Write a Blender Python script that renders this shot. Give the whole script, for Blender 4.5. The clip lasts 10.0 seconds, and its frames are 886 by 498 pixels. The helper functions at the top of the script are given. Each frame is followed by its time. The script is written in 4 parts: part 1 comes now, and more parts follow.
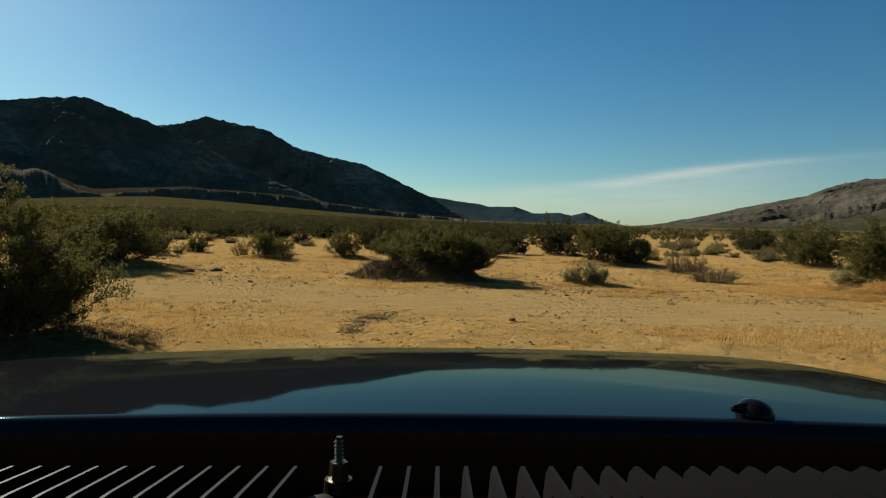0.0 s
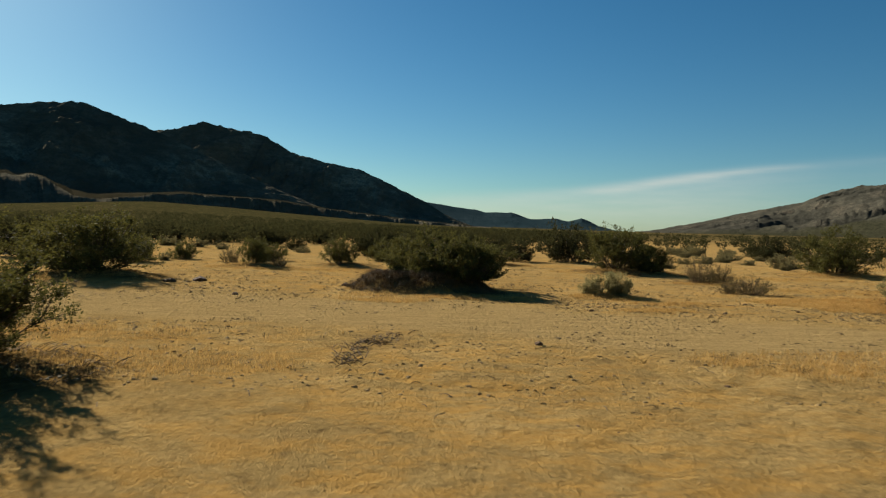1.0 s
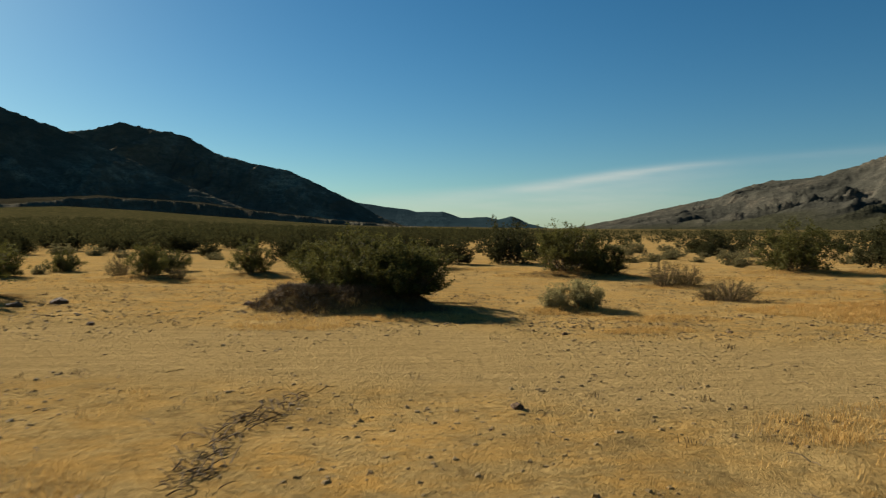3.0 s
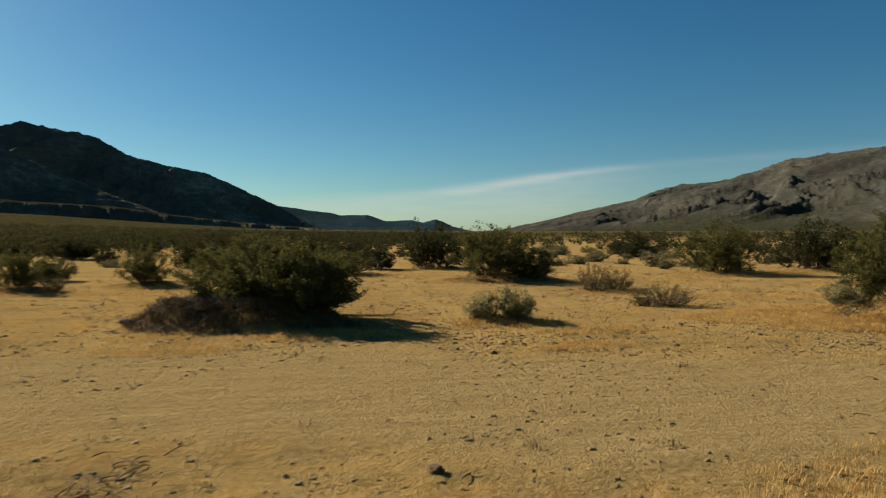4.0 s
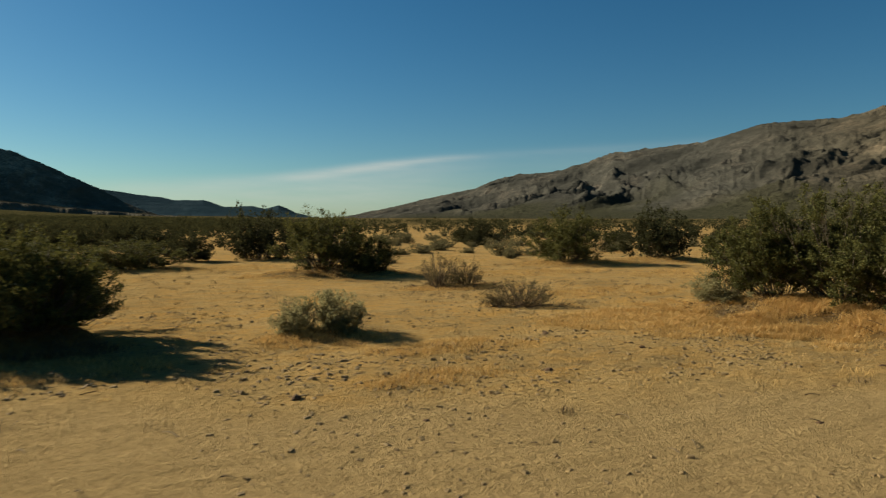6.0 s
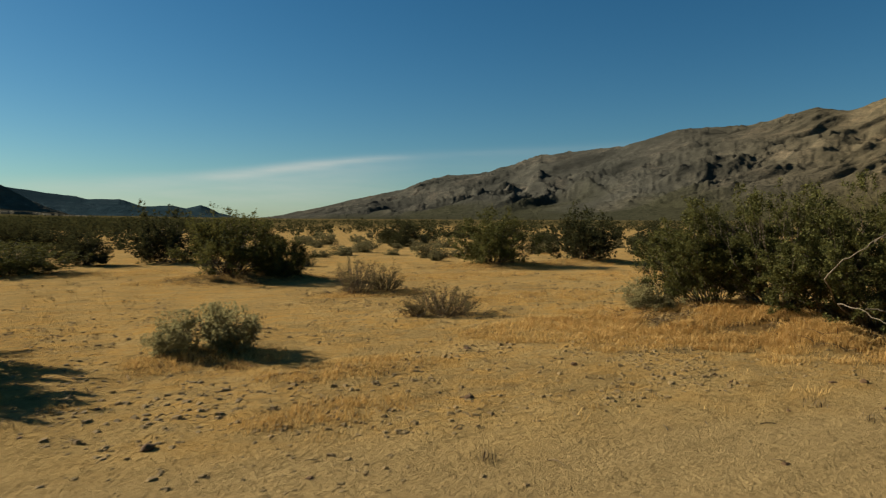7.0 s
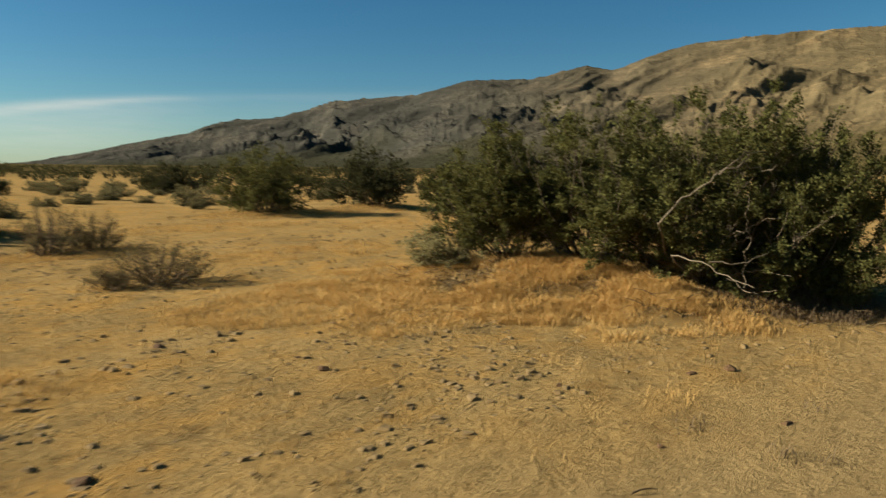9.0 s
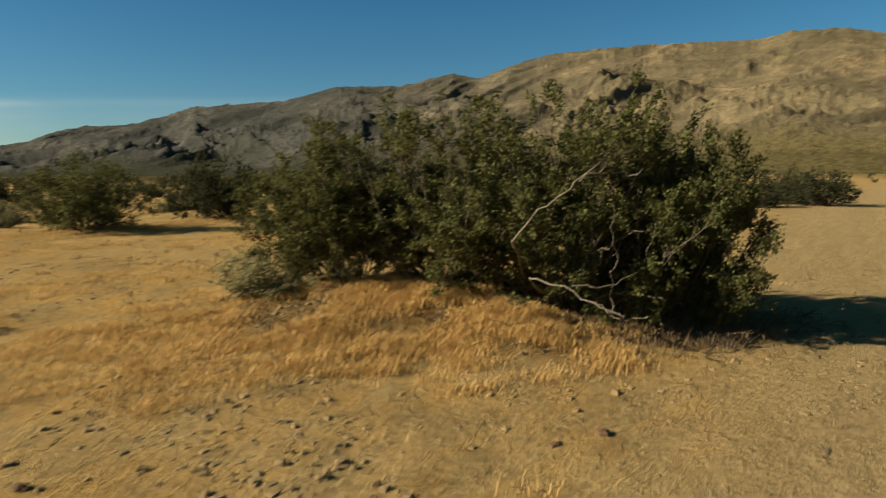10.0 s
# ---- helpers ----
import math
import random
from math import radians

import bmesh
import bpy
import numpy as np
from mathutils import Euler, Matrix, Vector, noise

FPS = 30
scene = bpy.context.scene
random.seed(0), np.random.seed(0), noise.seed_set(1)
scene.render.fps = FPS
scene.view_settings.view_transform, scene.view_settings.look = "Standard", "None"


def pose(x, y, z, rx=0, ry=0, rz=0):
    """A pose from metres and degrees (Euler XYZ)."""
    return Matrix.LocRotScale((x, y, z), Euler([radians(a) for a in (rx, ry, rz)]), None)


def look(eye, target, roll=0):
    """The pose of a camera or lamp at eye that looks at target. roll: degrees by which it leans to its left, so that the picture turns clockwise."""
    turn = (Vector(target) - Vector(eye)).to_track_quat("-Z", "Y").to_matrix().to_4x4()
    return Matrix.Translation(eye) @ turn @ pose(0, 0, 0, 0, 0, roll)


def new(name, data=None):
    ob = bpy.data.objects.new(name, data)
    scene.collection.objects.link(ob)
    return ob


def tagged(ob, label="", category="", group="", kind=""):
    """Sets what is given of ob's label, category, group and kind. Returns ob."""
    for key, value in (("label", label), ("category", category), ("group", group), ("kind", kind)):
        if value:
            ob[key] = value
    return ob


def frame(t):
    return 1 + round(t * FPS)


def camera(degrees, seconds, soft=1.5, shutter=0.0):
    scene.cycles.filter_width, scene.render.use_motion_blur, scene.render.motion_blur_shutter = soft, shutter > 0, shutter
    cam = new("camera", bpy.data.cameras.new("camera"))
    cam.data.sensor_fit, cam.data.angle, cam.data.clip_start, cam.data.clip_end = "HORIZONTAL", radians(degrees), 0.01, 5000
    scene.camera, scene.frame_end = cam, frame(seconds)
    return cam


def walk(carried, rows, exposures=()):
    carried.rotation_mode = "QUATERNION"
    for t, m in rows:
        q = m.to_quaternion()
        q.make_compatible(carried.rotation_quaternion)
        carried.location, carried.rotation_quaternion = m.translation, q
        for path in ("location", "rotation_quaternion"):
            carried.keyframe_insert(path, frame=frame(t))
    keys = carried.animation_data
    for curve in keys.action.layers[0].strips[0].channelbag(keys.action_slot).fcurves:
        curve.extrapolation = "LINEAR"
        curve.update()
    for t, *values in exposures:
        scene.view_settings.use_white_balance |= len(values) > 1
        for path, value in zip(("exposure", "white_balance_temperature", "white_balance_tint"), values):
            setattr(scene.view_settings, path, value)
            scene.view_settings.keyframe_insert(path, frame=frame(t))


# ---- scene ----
cam = camera(66.8, 10.0, soft=1.2, shutter=0.5)
PATH = [
    (0, (1.069, 1.389, 1.511), (0.988, 3.386, 1.435), 1.2),
    (0.04, (1.069, 1.389, 1.511), (0.988, 3.386, 1.435), 1.2),
    (0.25, (0.977, 1.79, 1.523), (0.897, 3.788, 1.452), 1.4),
    (0.5, (0.893, 2.202, 1.53), (0.815, 4.199, 1.464), 1.6),
    (1, (0.772, 3.04, 1.51), (0.7, 5.038, 1.451), 1.3),
    (1.5, (0.664, 3.91, 1.508), (0.6, 5.908, 1.449), 0.8),
    (2, (0.627, 4.728, 1.534), (0.582, 6.727, 1.472), 0.3),
    (2.5, (0.651, 5.473, 1.551), (0.679, 7.472, 1.49), 0.4),
    (3.8, (0.966, 7.446, 1.534), (1.272, 9.422, 1.486), -0.3),
    (4, (1.048, 7.733, 1.536), (1.4, 9.702, 1.488), -0.2),
    (4.5, (1.32, 8.435, 1.534), (1.784, 10.379, 1.471), -0.4),
    (5, (1.541, 9.129, 1.508), (2.104, 11.047, 1.426), 0.3),
    (5.5, (1.797, 9.784, 1.527), (2.474, 11.664, 1.441), 0.3),
    (7, (2.728, 11.18, 1.534), (3.707, 12.922, 1.449), 0.2),
    (7.5, (3.091, 11.73, 1.447), (4.156, 13.42, 1.359), 0.8),
    (8, (3.598, 12.25, 1.399), (4.781, 13.857, 1.261), 0.7),
    (8.5, (4.216, 12.712, 1.336), (5.528, 14.212, 1.162), -0.5),
    (9, (4.818, 13.132, 1.329), (6.261, 14.497, 1.093), 0.5),
    (9.5, (5.498, 13.415, 1.316), (7.062, 14.635, 1.059), -0.2),
    (10, (6.057, 13.617, 1.345), (7.73, 14.69, 1.129), -0.3),
]
EXPOSURE = [(0, 1.10), (4.5, 1.02), (5.5, 0.98), (7, 0.95), (8.0, 1.0), (8.5, 1.1), (9.0, 1.2), (9.5, 1.46), (9.8, 1.62), (10, 1.15)]
walk(cam, [(t, look(eye, target, roll)) for t, eye, target, roll in PATH], EXPOSURE)

# ---- world, sun, exposure ----
SUN_AZ, SUN_EL = -42.0, 26.0          # degrees from +y towards +x, and above the horizon
sky_world = bpy.data.worlds.new("desert_sky")
scene.world = sky_world
sky_world.use_nodes = True
wn = sky_world.node_tree.nodes
sky = wn.new("ShaderNodeTexSky")
sky.sky_type = "NISHITA"
sky.sun_disc = False
sky.sun_elevation = radians(SUN_EL)
sky.sun_rotation = radians(SUN_AZ)
sky.altitude = 600.0
sky.air_density = 1.0
sky.dust_density = 0.45
sky.ozone_density = 1.0
wn["Background"].inputs["Strength"].default_value = 0.0328
# the tint of the windscreen glass
glass_tint = wn.new("ShaderNodeMix")
glass_tint.data_type, glass_tint.blend_type = "RGBA", "MULTIPLY"
glass_tint.inputs[0].default_value = 1.0
glass_tint.inputs[7].default_value = (0.64, 0.895, 1.0, 1)
deep = wn.new("ShaderNodeHueSaturation")
deep.inputs["Saturation"].default_value = 1.2
sky_world.node_tree.links.new(sky.outputs["Color"], glass_tint.inputs[6])
sky_world.node_tree.links.new(glass_tint.outputs[2], deep.inputs["Color"])
sky_world.node_tree.links.new(deep.outputs["Color"], wn["Background"].inputs["Color"])

sun_data = bpy.data.lights.new("sun", "SUN")
sun_data.energy, sun_data.angle, sun_data.color = 5.0, radians(0.55), (0.96, 0.92, 0.82)
sun_lamp = new("sun", sun_data)
sun_way = Vector((math.sin(radians(SUN_AZ)) * math.cos(radians(SUN_EL)),
                  math.cos(radians(SUN_AZ)) * math.cos(radians(SUN_EL)), math.sin(radians(SUN_EL))))
sun_lamp.matrix_world = look(sun_way * 60, (0, 0, 0))


# ---- materials ----
class Mat:
    """A short way to write a node material."""

    def __init__(self, name, rough=0.9, metal=0.0, spec=0.3):
        self.m = bpy.data.materials.new(name)
        self.m.use_nodes = True
        self.t = self.m.node_tree
        self.b = self.t.nodes["Principled BSDF"]
        self.b.inputs["Roughness"].default_value = rough
        self.b.inputs["Metallic"].default_value = metal
        self.b.inputs["Specular IOR Level"].default_value = spec

    def node(self, kind, **values):
        n = self.t.nodes.new(kind)
        for k, v in values.items():
            n.inputs[k].default_value = v
        return n

    def link(self, a, b):
        self.t.links.new(a, b)

    def coords(self):
        return self.t.nodes.new("ShaderNodeNewGeometry").outputs["Position"]

    def stretched(self, vec, sx, sy, sz):
        n = self.node("ShaderNodeMapping", Scale=(sx, sy, sz))
        self.link(vec, n.inputs["Vector"])
        return n.outputs["Vector"]

    def noise(self, vec, scale, detail=4.0, rough=0.55):
        n = self.node("ShaderNodeTexNoise", Scale=scale, Detail=detail, Roughness=rough)
        self.link(vec, n.inputs["Vector"])
        return n.outputs["Fac"]

    def ramp(self, fac, *stops):
        n = self.t.nodes.new("ShaderNodeValToRGB")
        e = n.color_ramp.elements
        while len(e) < len(stops):
            e.new(0.5)
        for i, (p, c) in enumerate(stops):
            e[i].position = p
            e[i].color = (*c, 1) if len(c) == 3 else c
        self.link(fac, n.inputs["Fac"])
        return n.outputs["Color"]

    def mix(self, fac, a, b, how="MIX"):
        n = self.t.nodes.new("ShaderNodeMix")
        n.data_type, n.blend_type = "RGBA", how
        for sock, v in ((n.inputs[0], fac), (n.inputs[6], a), (n.inputs[7], b)):
            if isinstance(v, (int, float)):
                sock.default_value = v
            elif isinstance(v, tuple):
                sock.default_value = (*v, 1)
            else:
                self.link(v, sock)
        return n.outputs[2]

    def math(self, op, a, b=0.5, clamp=False):
        n = self.t.nodes.new("ShaderNodeMath")
        n.operation, n.use_clamp = op, clamp
        for sock, v in ((n.inputs[0], a), (n.inputs[1], b)):
            if isinstance(v, (int, float)):
                sock.default_value = v
            else:
                self.link(v, sock)
        return n.outputs[0]

    def attr(self, name):
        n = self.t.nodes.new("ShaderNodeAttribute")
        n.attribute_name = name
        return n.outputs["Fac"]

    def island(self):
        return self.t.nodes.new("ShaderNodeNewGeometry").outputs["Random Per Island"]

    def each(self):
        return self.t.nodes.new("ShaderNodeObjectInfo").outputs["Random"]

    def color(self, c, sun_warmth=True):
        """Sets the base colour, multiplied by a warm tint standing in for warmer sunlight."""
        if sun_warmth:
            c = self.mix(1.0, c, (0.88, 0.73, 0.51), "MULTIPLY")
        self.link(c, self.b.inputs["Base Color"])

    def bump(self, height, strength, distance):
        n = self.node("ShaderNodeBump", Strength=strength, Distance=distance)
        self.link(height, n.inputs["Height"])
        self.link(n.outputs["Normal"], self.b.inputs["Normal"])


def sand_material():
    k = Mat("desert_sand", 1.0, 0, 0.0)
    p = k.coords()
    grit = k.noise(p, 14.0, 7.0, 0.75)
    blot = k.noise(p, 0.7, 6.0, 0.65)
    speck = k.noise(p, 34.0, 4.0, 0.7)
    clod = k.noise(p, 3.4, 8.0, 0.74)
    sand = k.ramp(blot, (0.28, (0.275, 0.214, 0.114)), (0.5, (0.385, 0.302, 0.157)), (0.72, (0.49, 0.384, 0.203)))
    sand = k.mix(k.ramp(grit, (0.36, (0, 0, 0)), (0.60, (1, 1, 1))), k.mix(0.45, sand, (0.115, 0.082, 0.045)), sand)
    sand = k.mix(k.ramp(clod, (0.37, (1, 1, 1)), (0.46, (0, 0, 0))), sand, k.mix(0.48, sand, (0.11, 0.078, 0.040)))
    sand = k.mix(k.ramp(speck, (0.60, (0, 0, 0)), (0.70, (1, 1, 1))), sand, k.mix(0.5, sand, (0.56, 0.45, 0.26)))
    straw_fac = k.math("MULTIPLY", k.attr("straw"), k.ramp(k.noise(k.stretched(p, 0.8, 1.3, 1), 1.9, 8.0, 0.74), (0.44, (0, 0, 0)), (0.60, (1, 1, 1))), True)
    sand = k.mix(k.math("MULTIPLY", straw_fac, 0.85), sand, k.mix(grit, (0.30, 0.190, 0.062), (0.58, 0.385, 0.145)))
    ruts = k.noise(k.stretched(p, 0.30, 2.4, 1), 2.4, 6.0, 0.65)
    road = k.ramp(ruts, (0.3, (0.305, 0.243, 0.136)), (0.7, (0.42, 0.336, 0.191)))
    road = k.mix(k.ramp(grit, (0.38, (1, 1, 1)), (0.52, (0, 0, 0))), road, k.mix(0.4, road, (0.13, 0.095, 0.052)))
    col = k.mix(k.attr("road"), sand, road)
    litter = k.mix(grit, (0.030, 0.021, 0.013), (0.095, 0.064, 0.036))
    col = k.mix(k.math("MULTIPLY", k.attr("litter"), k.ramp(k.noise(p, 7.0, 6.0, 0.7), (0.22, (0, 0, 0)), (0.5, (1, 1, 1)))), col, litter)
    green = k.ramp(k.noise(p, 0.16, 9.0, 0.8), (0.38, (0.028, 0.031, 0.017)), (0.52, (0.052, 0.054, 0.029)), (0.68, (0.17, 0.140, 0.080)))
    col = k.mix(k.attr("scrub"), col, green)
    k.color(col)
    h = k.math("ADD", k.math("ADD", k.math("MULTIPLY", grit, 0.8), k.math("MULTIPLY", speck, 0.30)), k.math("MULTIPLY", clod, 1.9))
    k.bump(h, 0.85, 0.07)
    return k.m


def rock_range_material(name, low, mid, high, fan, scale, warmed=False):
    """Bare desert mountain rock: strata, varnish stains, pale slides, scrub on the fans."""
    k = Mat(name, 1.0, 0, 0.0)
    p = k.coords()
    a = k.noise(p, 0.0045 * scale, 8.0, 0.62)
    b = k.noise(k.stretched(p, 1, 1, 2.5), 0.022 * scale, 7.0, 0.7)
    col = k.ramp(a, (0.30, low), (0.52, mid), (0.72, high))
    col = k.mix(k.ramp(b, (0.40, (0, 0, 0)), (0.60, (1, 1, 1))), k.mix(0.75, col, low), col)
    pale = k.ramp(k.noise(p, 0.009 * scale, 6.0, 0.7), (0.63, (0, 0, 0)), (0.72, (1, 1, 1)))
    col = k.mix(k.math("MULTIPLY", pale, 0.55), col, high)
    dots = k.ramp(k.noise(p, 0.12 * scale, 3.0, 0.7), (0.45, (0, 0, 0)), (0.58, (1, 1, 1)))
    fan_col = k.mix(dots, fan, tuple(c * 0.6 for c in fan))
    specks = k.ramp(k.noise(p, 0.16 * scale, 4.0, 0.75), (0.50, (0, 0, 0)), (0.60, (1, 1, 1)))
    col = k.mix(k.math("MULTIPLY", specks, 0.7), col, low)
    col = k.mix(k.attr("fan"), col, fan_col)
    # blue-grey distance haze multiplied into the rock colour
    col = k.mix(k.attr("haze_tint"), col, k.mix(1.0, col, (0.42, 0.525, 0.80), "MULTIPLY"))
    k.color(col, warmed)
    k.bump(b, 0.8, 16.0)
    return k.m


def leaf_material(name, dark, light, glow, through_light=0.28, gloss=0.0):
    """Leaves that let some of the sun through."""
    k = Mat(name, 0.85, 0, gloss)
    r = k.island()
    patch = k.noise(k.coords(), 7.5, 3.0, 0.65)
    col = k.ramp(r, (0.0, dark), (0.55, tuple(0.55 * a + 0.45 * b for a, b in zip(dark, light))), (1.0, light))
    col = k.mix(k.ramp(patch, (0.40, (0, 0, 0)), (0.66, (1, 1, 1))), k.mix(0.45, col, dark), k.mix(0.35, col, light))
    k.color(col)
    tr = k.t.nodes.new("ShaderNodeBsdfTranslucent")
    # the same warm sunlight tint, put into the translucent colour
    k.link(k.mix(1.0, k.mix(0.5, col, glow), (0.88, 0.73, 0.51), "MULTIPLY"), tr.inputs["Color"])
    both = k.node("ShaderNodeMixShader", Fac=through_light)
    k.link(k.b.outputs[0], both.inputs[1])
    k.link(tr.outputs[0], both.inputs[2])
    k.link(both.outputs[0], k.t.nodes["Material Output"].inputs["Surface"])
    return k.m


def bark_material(name, dark, light):
    k = Mat(name, 0.85, 0, 0.2)
    n = k.noise(k.stretched(k.coords(), 1, 1, 0.3), 40.0, 5.0, 0.65)
    k.color(k.ramp(k.math("ADD", k.math("MULTIPLY", n, 0.6), k.math("MULTIPLY", k.island(), 0.4)), (0.25, dark), (0.75, light)))
    k.bump(n, 0.5, 0.01)
    return k.m


def stone_material(name, dark, light):
    k = Mat(name, 0.9, 0, 0.2)
    n = k.noise(k.coords(), 22.0, 6.0, 0.65)
    k.color(k.mix(k.island(), k.ramp(n, (0.3, dark), (0.7, light)), k.mix(0.5, dark, light)))
    k.bump(n, 0.6, 0.02)
    return k.m


SAND = sand_material()
LEFT_ROCK = rock_range_material("dark_range_rock", (0.086, 0.090, 0.089), (0.172, 0.177, 0.172), (0.38, 0.385, 0.365), (0.033, 0.034, 0.028), 1.0, True)
RIGHT_ROCK = rock_range_material("sunlit_range_rock", (0.100, 0.091, 0.064), (0.196, 0.170, 0.116), (0.38, 0.295, 0.19), (0.124, 0.112, 0.058), 1.0, True)
# the mesas' blue is air haze put into their rock colours
HAZED_ROCK = rock_range_material("hazed_mesa_rock", (0.018, 0.032, 0.036), (0.026, 0.042, 0.046), (0.040, 0.056, 0.058), (0.05, 0.05, 0.035), 0.7)
CREOSOTE = leaf_material("creosote_leaf", (0.022, 0.029, 0.013), (0.165, 0.184, 0.074), (0.24, 0.25, 0.08), 0.22, 0.05)
SCRUB_LEAF = leaf_material("scrub_leaf", (0.025, 0.031, 0.019), (0.074, 0.084, 0.052), (0.12, 0.13, 0.06), 0.2)
GREY_LEAF = leaf_material("burrobush_leaf", (0.14, 0.15, 0.095), (0.36, 0.36, 0.23), (0.40, 0.39, 0.22), 0.45)
PALE_SCRUB = leaf_material("distant_burrobush_leaf", (0.085, 0.090, 0.056), (0.21, 0.21, 0.135), (0.25, 0.24, 0.14), 0.4)
DRY_LEAF = leaf_material("dying_leaf", (0.040, 0.037, 0.024), (0.185, 0.170, 0.105), (0.24, 0.22, 0.13), 0.4)
STRAW = leaf_material("dry_grass_blade", (0.40, 0.275, 0.110), (0.72, 0.55, 0.28), (0.68, 0.50, 0.21))
STEM = bark_material("creosote_stem", (0.040, 0.034, 0.026), (0.125, 0.105, 0.082))
TWIG = bark_material("grey_creosote_twig", (0.060, 0.052, 0.042), (0.20, 0.18, 0.145))
DEAD = bark_material("dead_twig", (0.072, 0.055, 0.036), (0.19, 0.148, 0.098))
PALE_STEM = bark_material("bleached_branch", (0.10, 0.090, 0.075), (0.24, 0.22, 0.19))
CLOD = stone_material("dry_earth_clod", (0.14, 0.105, 0.060), (0.29, 0.225, 0.12))
DARK_STONE = stone_material("varnished_stone", (0.075, 0.046, 0.026), (0.16, 0.105, 0.06))


def mesh_of(name, verts, faces, material, smooth=False):
    me = bpy.data.meshes.new(name)
    me.from_pydata([tuple(v) for v in verts] if not isinstance(verts, np.ndarray) else verts.tolist(), [],
                   faces.tolist() if isinstance(faces, np.ndarray) else faces)
    me.materials.append(material)
    if smooth:
        me.polygons.foreach_set("use_smooth", [True] * len(me.polygons))
    me.update()
    return me


def part(name, bm, material, parent, label="", smooth=False):
    """Links a bmesh, or a ready mesh, as one mesh object under a thing."""
    if isinstance(bm, bmesh.types.BMesh):
        me = bpy.data.meshes.new(name)
        bm.to_mesh(me)
        bm.free()
        me.materials.append(material)
        if smooth:
            me.polygons.foreach_set("use_smooth", [True] * len(me.polygons))
    else:
        me = bm
    ob = new(name, me)
    ob.parent = parent
    if label:
        ob["label"] = label
    return ob


# ---- ground ----
ROAD = [(-400, 70), (-60, 25), (-22, 18.2), (-6, 15.6), (1, 14.6), (5, 13.2), (9, 12.3), (14, 12.2), (24, 13.2), (45, 14), (120, 10), (400, -20)]
# mounds under the bushes: x, y, half-length, half-width, height, turn in degrees, litter
MOUNDS = [
    (-0.45, 19.65, 1.75, 1.25, 0.41, 0, 1.0),
    (11.55, 16.9, 3.0, 1.55, 0.34, -64, 0.75),
    (6.6, 28.7, 2.1, 1.3, 0.22, 0, 0.6),
    (15.4, 30.3, 2.2, 1.4, 0.12, 0, 0.4),
    (19.4, 30.3, 2.2, 1.4, 0.12, 0, 0.4),
    (-7.0, 27.3, 1.6, 1.0, 0.14, 0, 0.5),
    (-3.9, 28.5, 1.6, 1.0, 0.16, 0, 0.5),
    (-9.3, 21.2, 2.2, 1.4, 0.20, 0, 0.7),
    (4.05, 19.1, 0.9, 0.6, 0.07, 0, 0.3),
    (-4.5, 9.3, 1.9, 1.4, 0.10, 0, 0.8),
]


def ease(a, b, v):
    if a > b:
        return 1 - ease(b, a, v)
    v = min(1.0, max(0.0, (v - a) / (b - a)))
    return v * v * (3 - 2 * v)


def blend(table, v):
    """Straight steps through (v, value) rows."""
    if v <= table[0][0]:
        return table[0][1]
    for (a, p), (b, q) in zip(table, table[1:]):
        if v <= b:
            return p + (q - p) * (v - a) / (b - a)
    return table[-1][1]


def road_gap(x, y):
    """Metres from the middle of the dirt road."""
    best = 1e9
    for (ax, ay), (bx, by) in zip(ROAD, ROAD[1:]):
        dx, dy = bx - ax, by - ay
        f = min(1.0, max(0.0, ((x - ax) * dx + (y - ay) * dy) / (dx * dx + dy * dy)))
        best = min(best, math.hypot(x - ax - f * dx, y - ay - f * dy))
    return best


def mound_at(x, y):
    z = lit = 0.0
    for mx, my, a, b, h, turn, l in MOUNDS:
        dx, dy = x - mx, y - my
        if abs(dx) > 5 or abs(dy) > 5:
            continue
        c, s = math.cos(radians(turn)), math.sin(radians(turn))
        u, v = (dx * c + dy * s) / a, (-dx * s + dy * c) / b
        d = math.sqrt(u * u + v * v) + 0.22 * noise.noise((x * 1.3, y * 1.3, 4.0))
        f = 1 - ease(0.55 if h > 0.4 else 0.15, 1.15, d)
        z = max(z, h * f)
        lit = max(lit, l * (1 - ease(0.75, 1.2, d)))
    return z, lit


RISE = [(-180, 0.2), (-60, 1.0), (-36, 1.2), (-28.4, 1.65), (-25.7, 1.75), (-20.6, 1.5), (-16, 1.17), (-11.4, 0.86), (-5.5, 0.5), (0, 0.33), (8, 0.22), (15, 0.14), (30, 0.12), (60, 0.12), (90, 0.05), (180, 0.1)]


def ground_z(x, y):
    dx, dy = x - 3, y - 10
    r = math.hypot(dx, dy)
    az = math.degrees(math.atan2(dx, dy))
    z = r * math.tan(radians(blend(RISE, az))) * ease(70, 900, r)
    if r < 400:
        rough = 1.0 - 0.75 * (1 - ease(1.2, 2.6, road_gap(x, y)))
        near = 1 - ease(150, 400, r)
        z += near * rough * (0.035 * noise.noise((x * 0.7, y * 0.7, 0)) + 0.022 * noise.noise((x * 2.3, y * 2.3, 3)) + 0.010 * noise.noise((x * 6.1, y * 6.1, 7)))
        z += near * 0.10 * ease(18, 60, r) * noise.noise((x * 0.06, y * 0.06, 9))
    if r < 40:
        z += mound_at(x, y)[0]
    return z


